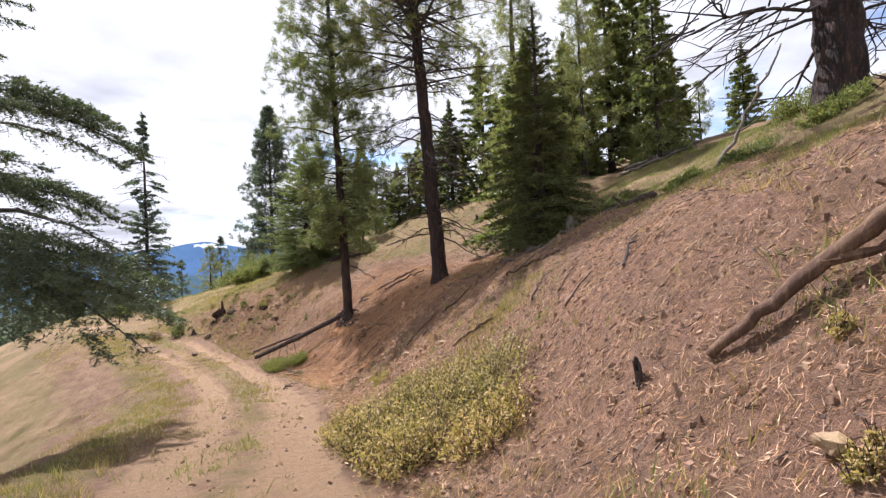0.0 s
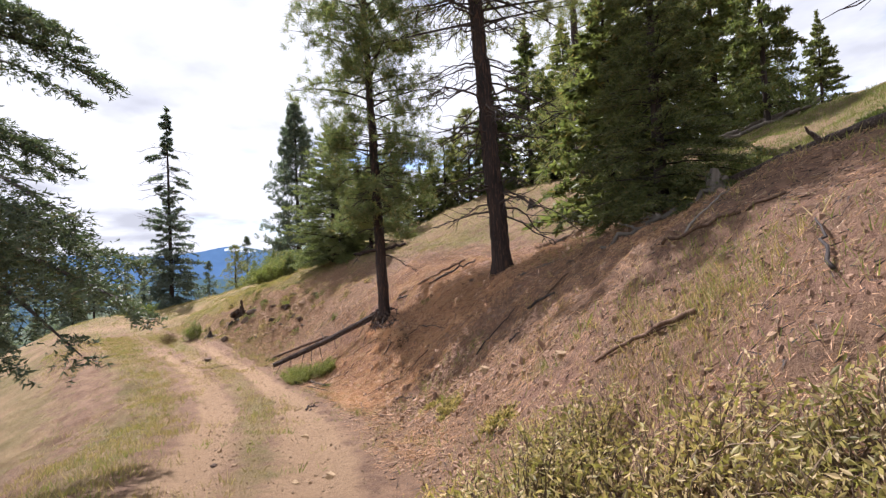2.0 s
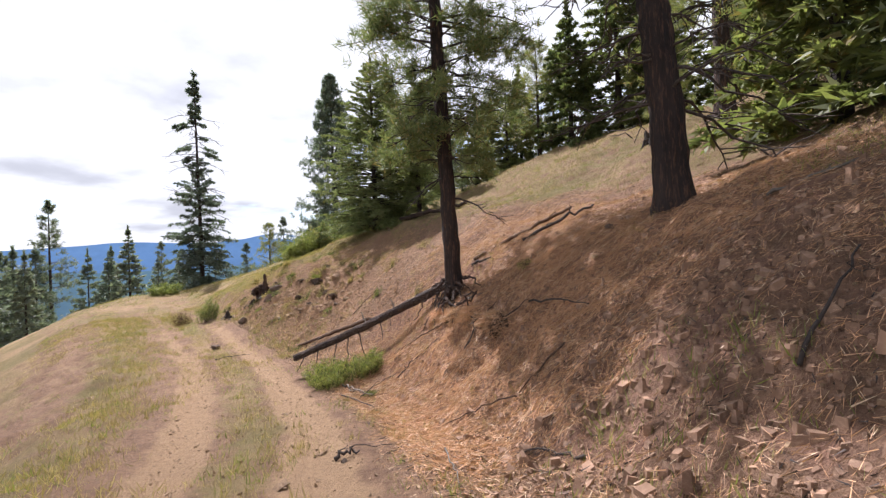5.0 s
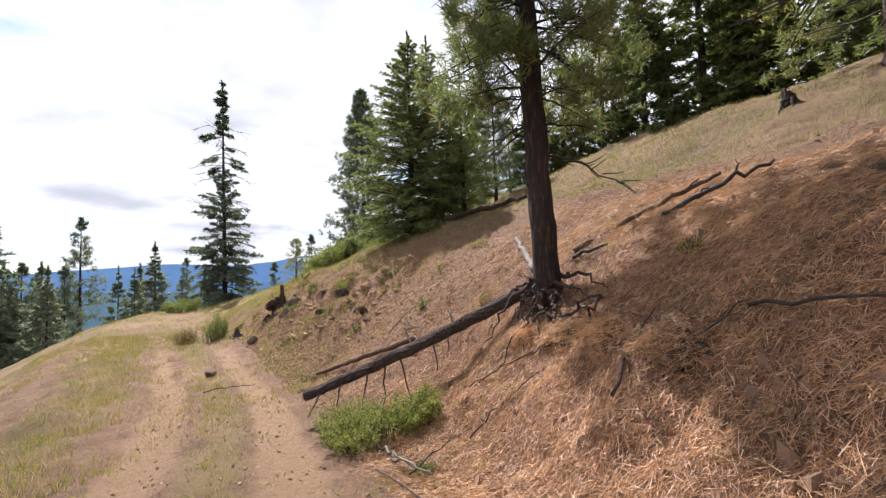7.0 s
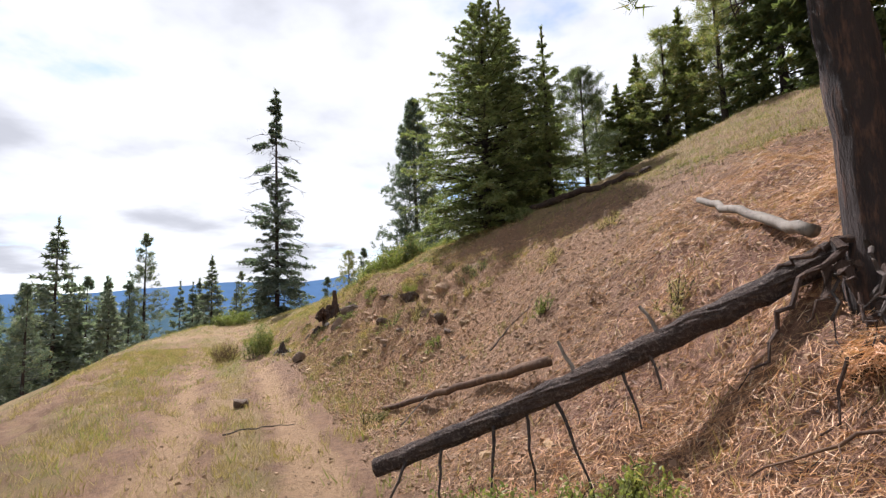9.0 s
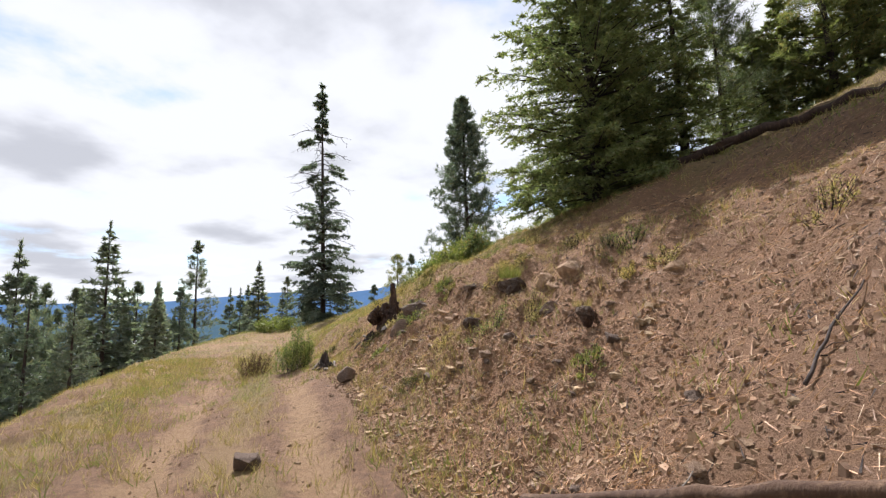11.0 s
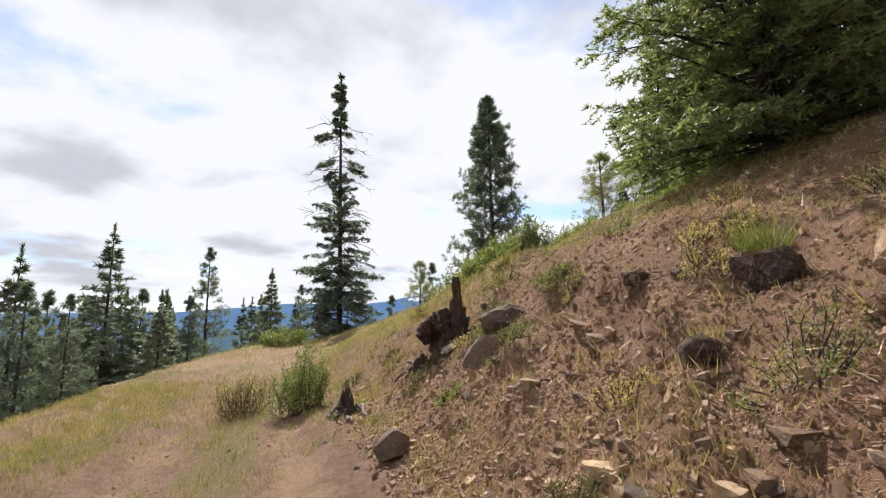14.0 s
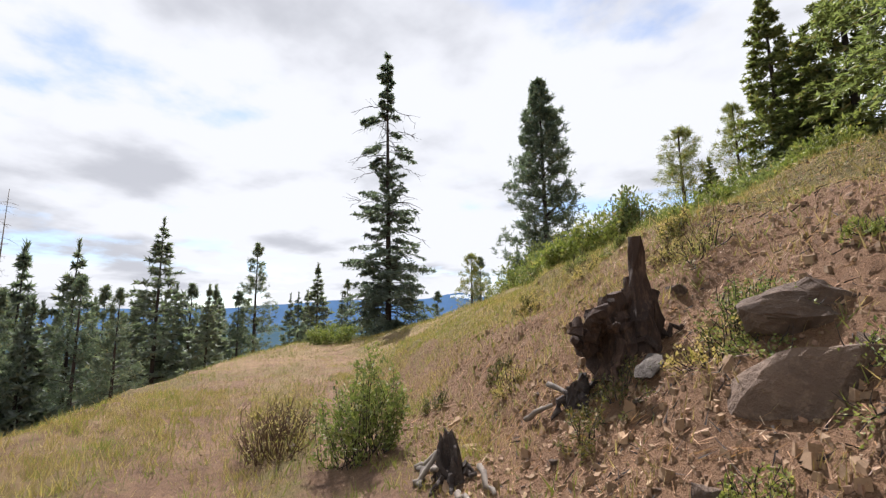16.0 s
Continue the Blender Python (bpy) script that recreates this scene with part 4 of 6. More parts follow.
def root_mass():
    """The torn-up roots at the foot of the slender pine."""
    rng = np.random.default_rng(120)
    ob = thing("root_tangle", -3.7, 16.5, float(ground_z(-3.7, 16.5)), "tangle of dark twisted roots at a pine's foot", "roots")
    ends = ((-4.25, 15.95, 0.05, 0.035), (-3.75, 15.75, 0.05, 0.05), (-4.5, 16.35, 0.1, 0.03), (-3.95, 16.0, 0.25, 0.03), (-4.3, 16.9, 0.2, 0.03), (-3.95, 15.75, -0.02, 0.025), (-3.35, 15.9, 0.08, 0.06), (-4.05, 16.45, 0.12, 0.045), (-3.15, 15.75, 0.1, 0.045), (-3.5, 15.6, 0.04, 0.04), (-4.0, 16.25, 0.02, 0.02), (-3.9, 15.95, 0.3, 0.022), (-2.95, 15.6, 0.06, 0.035))
    for x, y, lift, r in ends:
        a = np.array((-3.6 + rng.uniform(-0.2, 0.2), 16.5 + rng.uniform(-0.15, 0.1), float(ground_z(-3.6, 16.5)) + rng.uniform(0.05, 0.35)))
        soup = Soup()
        line = crooked(a, on_ground(x, y, lift), 16, 0.03, rng, -0.1)
        soup.tube(local(line, ob), np.linspace(r * 0.95, r * 0.12, 16), 8, 0.32, rng)
        part("root", soup.data(), DEAD if r < 0.026 else ROTTEN, ob)
    return ob


root_mass()


def needle_mat(x, y, wide, deep, turn, seed):
    """A lip of matted needles that droops over a hollow in the bank."""
    rng = np.random.default_rng(seed)
    ob = thing("needle_mat", x, y, float(ground_z(x, y)), "drooping mat of fallen needles over a hollow", "litter", "needle mats on the bank", turn)
    u, w = np.meshgrid(np.linspace(-1, 1, 15), np.linspace(0, 1, 7))
    px, py = u * wide * (1 - 0.25 * w), -deep * w
    pz = 0.05 - 0.12 * w ** 2.2 + 0.03 * rng.uniform(-1, 1, u.shape) - 0.2 * np.abs(u) ** 2.5
    top = np.stack([px, py, pz], -1).reshape(-1, 3)
    low = top + np.array((0, 0.06, -0.07))
    i = (np.arange(6)[:, None] * 15 + np.arange(14)[None, :]).ravel()
    quad = np.stack([i, i + 15, i + 16, i + 1], 1)
    rim = [(84 + j, 84 + j + 105, 85 + j + 105, 85 + j) for j in range(14)]
    part("turf", (np.concatenate([top, low]), [tuple(q) for q in quad] + [tuple(q + 105)[::-1] for q in quad] + rim), SOD, ob, smooth=True)
    n = 2600
    k = rng.integers(0, 105, n)
    base = top[k] + rng.normal(0, 0.04, (n, 3)) * np.array((1, 1, 0.3)) + np.array((0, 0, 0.012))
    way = unit(np.stack([rng.normal(0, 0.7, n), rng.normal(-0.5, 0.6, n), rng.normal(-0.25, 0.25, n)], -1))
    ln = rng.uniform(0.06, 0.15, n)
    part("needles", tri_data(blades(base, way, ln, np.full(n, 0.0055), rng)), STRAW, ob)["kind"] = "stuff"
    return ob


needle_mat(-3.36, 15.5, 0.33, 0.26, -62, 901)
needle_mat(-3.02, 14.95, 0.30, 0.24, -68, 902)
needle_mat(-2.62, 14.3, 0.36, 0.28, -70, 903)
needle_mat(-3.75, 16.12, 0.24, 0.2, -55, 904)
for i, (a, b, r, mat_) in enumerate((((-3.28, 15.75, 0.03), (-2.95, 15.28, 0.14), 0.024, GREY_WOOD), ((-3.05, 15.35, 0.14), (-3.36, 15.2, 0.02), 0.03, ROTTEN), ((-3.3, 15.2, 0.06), (-3.24, 14.86, 0.04), 0.018, GREY_WOOD), ((-3.4, 15.6, 0.12), (-3.84, 15.62, 0.04), 0.026, BROWN_WOOD), ((-3.8, 15.62, 0.05), (-4.6, 15.95, 0.03), 0.017, BROWN_WOOD),
                                  ((-3.12, 14.85, 0.08), (-3.04, 14.25, 0.03), 0.022, BROWN_WOOD), ((-3.1, 14.6, 0.05), (-2.75, 14.35, 0.1), 0.014, DEAD), ((-3.45, 15.75, 0.1), (-3.05, 15.5, 0.12), 0.035, ROTTEN), ((-3.6, 15.95, 0.1), (-3.4, 15.45, 0.05), 0.04, ROTTEN), ((-2.2, 14.1, 0.06), (-1.55, 12.95, 0.06), 0.02, DEAD), ((-2.85, 14.05, 0.04), (-2.2, 14.15, 0.06), 0.018, DEAD),
                                  ((-1.9, 12.56, 0.04), (-2.5, 12.4, 0.03), 0.018, BROWN_WOOD), ((-2.45, 12.42, 0.03), (-3.35, 12.65, 0.03), 0.013, BROWN_WOOD), ((-3.2, 11.75, 0.03), (-2.95, 10.75, 0.03), 0.012, GREY_WOOD), ((-4.27, 11.59, 0.02), (-4.05, 11.7, 0.03), 0.03, DEAD), ((-5.35, 14.6, 0.04), (-4.3, 13.4, 0.03), 0.014, DEAD),
                                  ((-0.46, 9.0, 0.03), (-0.33, 8.93, 0.08), 0.018, DEAD), ((-4.5, 15.15, 0.05), (-3.75, 15.3, 0.05), 0.014, DEAD), ((-5.0, 14.55, 0.06), (-4.5, 15.3, 0.05), 0.012, DEAD), ((-5.3, 14.9, 0.04), (-4.75, 14.45, 0.1), 0.02, GREY_WOOD),
                                  ((-5.55, 15.2, 0.04), (-5.0, 14.7, 0.08), 0.022, GREY_WOOD), ((-3.2, 14.2, 0.05), (-2.7, 14.75, 0.05), 0.02, DEAD), ((1.25, 4.65, 0.04), (1.62, 4.83, 0.05), 0.014, DEAD),
                                  ((1.3, 5.1, 0.04), (1.7, 5.5, 0.05), 0.012, BROWN_WOOD), ((1.1, 5.6, 0.04), (1.4, 6.1, 0.06), 0.018, DEAD), ((1.7, 4.2, 0.04), (2.2, 5.0, 0.05), 0.02, DEAD),
                                  ((1.3, 7.7, 0.05), (2.3, 8.6, 0.05), 0.02, GREY_WOOD),
                                  ((-9.85, 17.75, 0.03), (-9.2, 18.35, 0.10), 0.014, DEAD), ((-2.0, 10.9, 0.03), (-2.5, 11.4, 0.03), 0.02, DEAD), ((-0.9, 10.2, 0.03), (-0.2, 10.7, 0.05), 0.02, DEAD),
                                  ((-7.6, 18.2, 0.05), (-7.2, 18.6, 0.1), 0.012, GREY_WOOD), ((-6.6, 18.9, 0.03), (-6.1, 19.4, 0.03), 0.015, DEAD), ((0.2, 9.9, 0.03), (0.9, 10.3, 0.05), 0.02, BROWN_WOOD))):
    log_between("stick", on_ground(*a), on_ground(*b), r * 0.75, r * 0.3, mat_, "dry crooked stick lying on the ground", 130 + i, r * 0.7, -0.03, 10, 7, 2, "stick", 0.22, "sticks on the bank")


def stump(name, x, y, radius, height, material, label, seed, jag=0.5, lean=(0.0, 0.0), roots=5, sink=0.0):
    """A broken stump: splintered rim, hollow heart and spreading roots."""
    rng = np.random.default_rng(seed)
    ob = thing(name, x, y, float(ground_z(x, y)) - sink, label, "stump")
    sides, rings = 22, 9
    ang = np.linspace(0, 2 * np.pi, sides, endpoint=False)
    rim = height * np.clip(1 - jag * (0.5 + 0.5 * np.sin(ang * 1.0 + seed)) - jag * 0.5 * rng.uniform(0, 1, sides), 0.25, 1)
    v = []
    for k in range(rings):
        f = k / (rings - 1)
        r = radius * (1 + 0.5 * np.exp(-f * 6)) * (1 - 0.25 * f) * (1 + 0.14 * rng.uniform(-1, 1, sides) + 0.1 * np.sin(ang * 5 + seed))
        z = -0.2 + (rim + 0.2) * f
        v.append(np.stack([np.cos(ang) * r + lean[0] * z, np.sin(ang) * r + lean[1] * z, z], -1))
    for f in (0.98, 0.55, 0.3):
        r = radius * 0.55 * (1 + 0.2 * rng.uniform(-1, 1, sides)) * (0.75 + 0.25 * f)
        z = rim * f
        v.append(np.stack([np.cos(ang) * r + lean[0] * z, np.sin(ang) * r + lean[1] * z, z], -1))
    rows = len(v)
    faces = [(i * sides + j, i * sides + (j + 1) % sides, (i + 1) * sides + (j + 1) % sides, (i + 1) * sides + j) for i in range(rows - 1) for j in range(sides)]
    faces.append(tuple((rows - 1) * sides + j for j in range(sides)))
    part("body", (np.concatenate(v), faces), material, ob)
    for k in range(roots):
        a = 2 * np.pi * k / max(roots, 1) + rng.uniform(-0.4, 0.4)
        r = radius * rng.uniform(1.5, 2.3)
        gx, gy = x + math.cos(a) * r, y + math.sin(a) * r
        p0 = (math.cos(a) * radius * 0.8, math.sin(a) * radius * 0.8, height * rng.uniform(0.1, 0.35))
        p1 = (math.cos(a) * r, math.sin(a) * r, float(ground_z(gx, gy)) - float(ground_z(x, y)) - 0.02)
        soup = Soup()
        soup.tube(crooked(p0, p1, 8, radius * 0.09, rng), np.linspace(radius * 0.26, radius * 0.07, 8), 8, 0.2, rng)
        part("root", soup.data(), material, ob)
    return ob


main_stump = stump("rotten_stump", -12.02, 23.92, 0.17, 0.42, ROTTEN, "splintered dark brown rotting stump with a tall spike", 2, 0.5, (-0.05, 0), 6, -0.06)
rng = np.random.default_rng(150)
# Splinters left standing on the rim: where they stand, how wide and how tall.
for x, y, wide, tall, lean_ in ((0.11, -0.03, 0.085, 0.80, -0.02), (0.06, 0.03, 0.09, 0.52, -0.03), (0.17, 0.01, 0.06, 0.42, 0.08), (-0.02, -0.05, 0.10, 0.40, -0.06), (-0.10, 0.0, 0.10, 0.36, -0.12), (-0.17, 0.04, 0.085, 0.30, -0.3), (0.02, 0.12, 0.09, 0.44, 0.0)):
    u = np.linspace(0, 1, 9)
    line = np.stack([x + lean_ * u * tall, y + 0.02 * np.sin(u * 5 + x * 40), -0.15 + (tall + 0.15) * u], -1) + rng.normal(0, 0.008, (9, 3))
    soup = Soup()
    soup.tube(line, wide * np.array([1.5, 1.3, 1.15, 0.95, 0.82, 0.76, 0.68, 0.62, 0.5]), 9, 0.26, rng)
    part("splinter", soup.data(), ROTTEN, main_stump)
for k in range(9):
    soup = Soup()
    p = np.array((rng.uniform(-0.36, -0.12), rng.uniform(-0.28, 0.05), rng.uniform(-0.05, 0.2)))
    soup.tube(crooked(p, p + rng.normal(0, 0.09, 3) + np.array((-0.02, -0.03, 0.13)), 6, 0.02, rng), np.linspace(0.07, 0.02, 6), 8, 0.3, rng)
    part("chunk", soup.data(), ROTTEN, main_stump)
stump("root_stub", -13.1, 23.25, 0.10, 0.34, DEAD, "small dark torn root stub beside the road", 3, 0.6, (-0.2, 0), 6)
for i, (a, b) in enumerate((((-13.35, 23.15, 0.02), (-13.2, 23.3, 0.2)), ((-12.95, 23.05, 0.03), (-12.75, 22.85, 0.03)), ((-13.3, 23.35, 0.03), (-13.1, 23.05, 0.16)), ((-13.4, 23.3, 0.05), (-13.25, 23.1, 0.02)), ((-12.9, 23.25, 0.1), (-12.7, 23.05, 0.02)), ((-13.5, 23.4, 0.02), (-13.3, 23.55, 0.1)), ((-12.75, 23.75, 0.06), (-12.5, 23.6, 0.1)), ((-12.6, 23.85, 0.1), (-12.35, 23.7, 0.03)))):
    log_between("root_piece", on_ground(*a), on_ground(*b), 0.022, 0.014, GREY_WOOD, "pale barkless piece of root", 160 + i, 0.015, 0, 6, 7, 0, "root")
stump("root_stub", -12.35, 23.7, 0.11, 0.22, DEAD, "weathered root stub half buried in the bank", 5, 0.6, (0, 0), 5)
stump("old_stump", 3.0, 10.1, 0.19, 0.55, GREY_WOOD, "grey splintered old stump beside the fir", 7, 0.7, (0, 0), 5)
stump("old_stump", 1.75, 20.8, 0.16, 0.35, DEAD, "small dark old stump on the upper slope", 8, 0.5, (0, 0), 4)
stump("old_stump", 5.9, 20.2, 0.22, 0.55, GREY_WOOD, "grey old stump at the edge of the trees", 9, 0.5, (0, 0), 5)
stump("twig_stub", 1.22, 2.85, 0.03, 0.17, DEAD, "short dark broken stub poking from the litter", 10, 0.4, (-0.15, 0), 3)


# ---- rocks ----
def hull(points):
    bm = bmesh.new()
    for p in points:
        bm.verts.new(p)
    out = bmesh.ops.convex_hull(bm, input=bm.verts)
    junk = {e for key in ("geom_interior", "geom_unused") for e in out[key] if isinstance(e, bmesh.types.BMVert)}
    bmesh.ops.delete(bm, geom=list(junk), context="VERTS")
    bm.verts.index_update()
    v = [tuple(q.co) for q in bm.verts]
    f = [tuple(q.index for q in face.verts) for face in bm.faces]
    bm.free()
    return v, f


def rock_mesh(seed, material, points=4, flat=0.6, long=1.25):
    """A block broken along joints: the corners of a skewed box, knocked about, and a few more."""
    rng = np.random.default_rng(seed)
    p = np.array([(x, y, z) for x in (-1, 1) for y in (-1, 1) for z in (-1, 1)], float)
    p = p * rng.uniform(0.42, 1.0, (8, 3)) + np.stack([0.3 * p[:, 2], 0.2 * p[:, 0], 0 * p[:, 0]], -1) * rng.uniform(-1, 1)
    p = np.concatenate([p, rng.uniform(-1, 1, (points, 3)) * np.array((1.0, 1.0, 0.9))])
    v, f = hull(p * np.array((long, 0.95, flat)) * 0.42)
    bm = bmesh.new()
    vs = [bm.verts.new(q) for q in v]
    for face in f:
        bm.faces.new([vs[i] for i in face])
    bmesh.ops.subdivide_edges(bm, edges=bm.edges, cuts=2, use_grid_fill=True)
    bmesh.ops.triangulate(bm, faces=bm.faces)
    for q in bm.verts:
        q.co *= 1 + 0.2 * noise.noise(q.co * 4 + Vector((seed, 0, 0))) + 0.09 * noise.noise(q.co * 11)
    bm.verts.index_update()
    v, f = [tuple(q.co) for q in bm.verts], [tuple(q.index for q in face.verts) for face in bm.faces]
    bm.free()
    return mesh_of("rock", v, f, material)


ROCKS = [rock_mesh(200 + k, (STONE, STONE_GREY, STONE, STONE_PALE)[k % 4], 3 + k % 5, (0.55, 0.7, 0.45, 0.62)[k % 4]) for k in range(12)]
SAY = ("angular brown rock on the cut bank", "angular grey-brown rock on the cut bank", "angular brown rock on the cut bank", "pale tan angular rock on the cut bank")


def rock(x, y, size, k, turn, tilt=0.0, sink=0.2, label="", group="rocks on the bank"):
    ob = new("rock", ROCKS[k % 12])
    z = float(ground_z(x, y)) + size * (0.28 - sink)
    ob.matrix_basis = pose(x, y, z, tilt, tilt * 0.6, turn) @ Matrix.Diagonal((size, size, size, 1))
    return tagged(ob, label or SAY[k % 4], "rock", group)


def boulder(x, y, z, size, seed, material, label, turn=0, torn=1.0, corners=None):
    """A large rock with broken faces and chipped edges."""
    rng = np.random.default_rng(seed)
    p = unit(rng.normal(size=(26, 3))) * rng.uniform(0.8, 1.0, (26, 1)) * np.array(size) * 0.5
    v, f = hull(p if corners is None else corners)
    bm = bmesh.new()
    vs = [bm.verts.new(q) for q in v]
    for face in f:
        bm.faces.new([vs[i] for i in face])
    bmesh.ops.subdivide_edges(bm, edges=bm.edges, cuts=4, use_grid_fill=True)
    for q in bm.verts:
        n = noise.noise(q.co * 5 + Vector((seed, 0, 0))) * 0.085 + noise.noise(q.co * 13) * 0.03 + noise.noise(q.co * 31) * 0.012
        q.co += q.co.normalized() * n * max(size) * torn
    bmesh.ops.triangulate(bm, faces=bm.faces)
    me = bpy.data.meshes.new("boulder")
    bm.to_mesh(me)
    bm.free()
    me.materials.append(material)
    ob = new("boulder", me)
    ob.matrix_basis = pose(x, y, z, 0, 0, turn)
    return tagged(ob, label, "rock")


boulder(-11.08, 23.02, -1.0, (1, 1, 1), 301, STONE_GREY, "large wedge-shaped grey-brown boulder set in the bank", 0, 0.32,
        ((-0.42, -0.05, -0.14), (-0.38, 0.02, 0.06), (-0.2, -0.1, 0.2), (0.08, -0.2, 0.25), (0.3, -0.18, 0.19), (0.46, -0.1, 0.08), (0.42, -0.1, -0.12), (0.12, -0.16, -0.24), (-0.22, -0.16, -0.28), (-0.34, -0.1, 0.0),
         (-0.25, 0.3, 0.1), (0.1, 0.34, 0.2), (0.35, 0.25, 0.1), (0.3, 0.2, -0.3), (-0.3, 0.25, -0.3), (0.0, -0.1, -0.35)))
boulder(-11.02, 23.42, -0.66, (1.0, 0.45, 0.36), 302, STONE_GREY, "flat brown boulder half buried in the bank", 10)
boulder(-8.44, 21.84, float(ground_z(-8.44, 21.84)) - 0.02, (0.34, 0.3, 0.38), 303, STONE, "brown boulder at the top of the cut", 40)
boulder(-8.1, 21.74, float(ground_z(-8.1, 21.74)) - 0.02, (0.42, 0.34, 0.4), 304, STONE, "brown boulder in the stony bank", 15)
boulder(-8.34, 21.3, float(ground_z(-8.34, 21.3)) - 0.04, (0.38, 0.3, 0.32), 305, STONE_GREY, "brown boulder in the stony bank", 70)
boulder(-11.7, 21.95, float(ground_z(-11.7, 21.95)) + 0.1, (0.32, 0.27, 0.32), 306, STONE_GREY, "grey boulder at the foot of the bank", 0)
boulder(-8.74, 20.97, float(ground_z(-8.74, 20.97)) - 0.03, (0.24, 0.18, 0.17), 309, STONE_GREY, "brown boulder low in the stony bank", 50)
boulder(-10.02, 22.47, float(ground_z(-10.02, 22.47)) - 0.01, (0.12, 0.26, 0.14), 311, STONE, "long brown boulder jutting out of the cut", 25)
boulder(-7.0, 20.9, float(ground_z(-7.0, 20.9)) - 0.06, (0.28, 0.25, 0.24), 307, STONE, "brown boulder in the stony bank", 110)
slab = boulder(-11.86, 23.5, 0, (0.17, 0.34, 0.07), 308, mottled("grey_bark", (0.12, 0.1, 0.085), (0.075, 0.062, 0.053), (0.19, 0.165, 0.14), 6, 30, 0.95, 1.0, 0.02), "grey slab of rotten bark below the stump", 20)
slab.matrix_basis = pose(-11.86, 23.5, float(ground_z(-11.86, 23.5)) + 0.08, 28, 0, -20)
slab.name, slab["category"] = "bark_slab", "wood"
rng = np.random.default_rng(310)
for k in range(170):
    s_, d_ = rng.normal(35.2, 2.6), abs(rng.normal(0, 1)) * 1.15 + 1.35
    i = int(np.clip(np.searchsorted(LEG_START, s_) - 1, 0, len(LEGS) - 1))
    f = (s_ - LEG_START[i]) / LEG_LENGTH[i]
    w = unit(LEGS[i])
    c = CENTRE[i] + LEGS[i] * f + np.array((w[1], -w[0])) * d_
    rock(c[0], c[1], float(np.clip(rng.lognormal(-2.6, 0.45), 0.04, 0.17)), int(rng.integers(0, 12)), rng.uniform(0, 360), rng.uniform(-25, 25), 0.4)
for k in range(46):
    x, y = rng.uniform(-6.5, 2.0), rng.uniform(6, 21)
    s_, d_ = (float(v) for v in along_across(x, y))
    if 1.4 < d_ < 7:
        rock(x, y, float(np.clip(rng.lognormal(-2.4, 0.4), 0.05, 0.2)), int(rng.integers(0, 12)), rng.uniform(0, 360), rng.uniform(-20, 20), 0.25, "weathered rock lying on the needle-strewn slope", "rocks on the slope")
for k in range(40):
    s_, d_ = rng.uniform(14, 42), rng.normal(0.7, 0.8)
    i = int(np.clip(np.searchsorted(LEG_START, s_) - 1, 0, len(LEGS) - 1))
    w = unit(LEGS[i])
    c = CENTRE[i] + LEGS[i] * (s_ - LEG_START[i]) / LEG_LENGTH[i] + np.array((w[1], -w[0])) * d_
    rock(c[0], c[1], float(np.clip(rng.lognormal(-2.8, 0.4), 0.035, 0.12)), int(rng.integers(0, 12)), rng.uniform(0, 360), rng.uniform(-20, 20), 0.2, "small stone lying on the dirt road", "stones on the road")
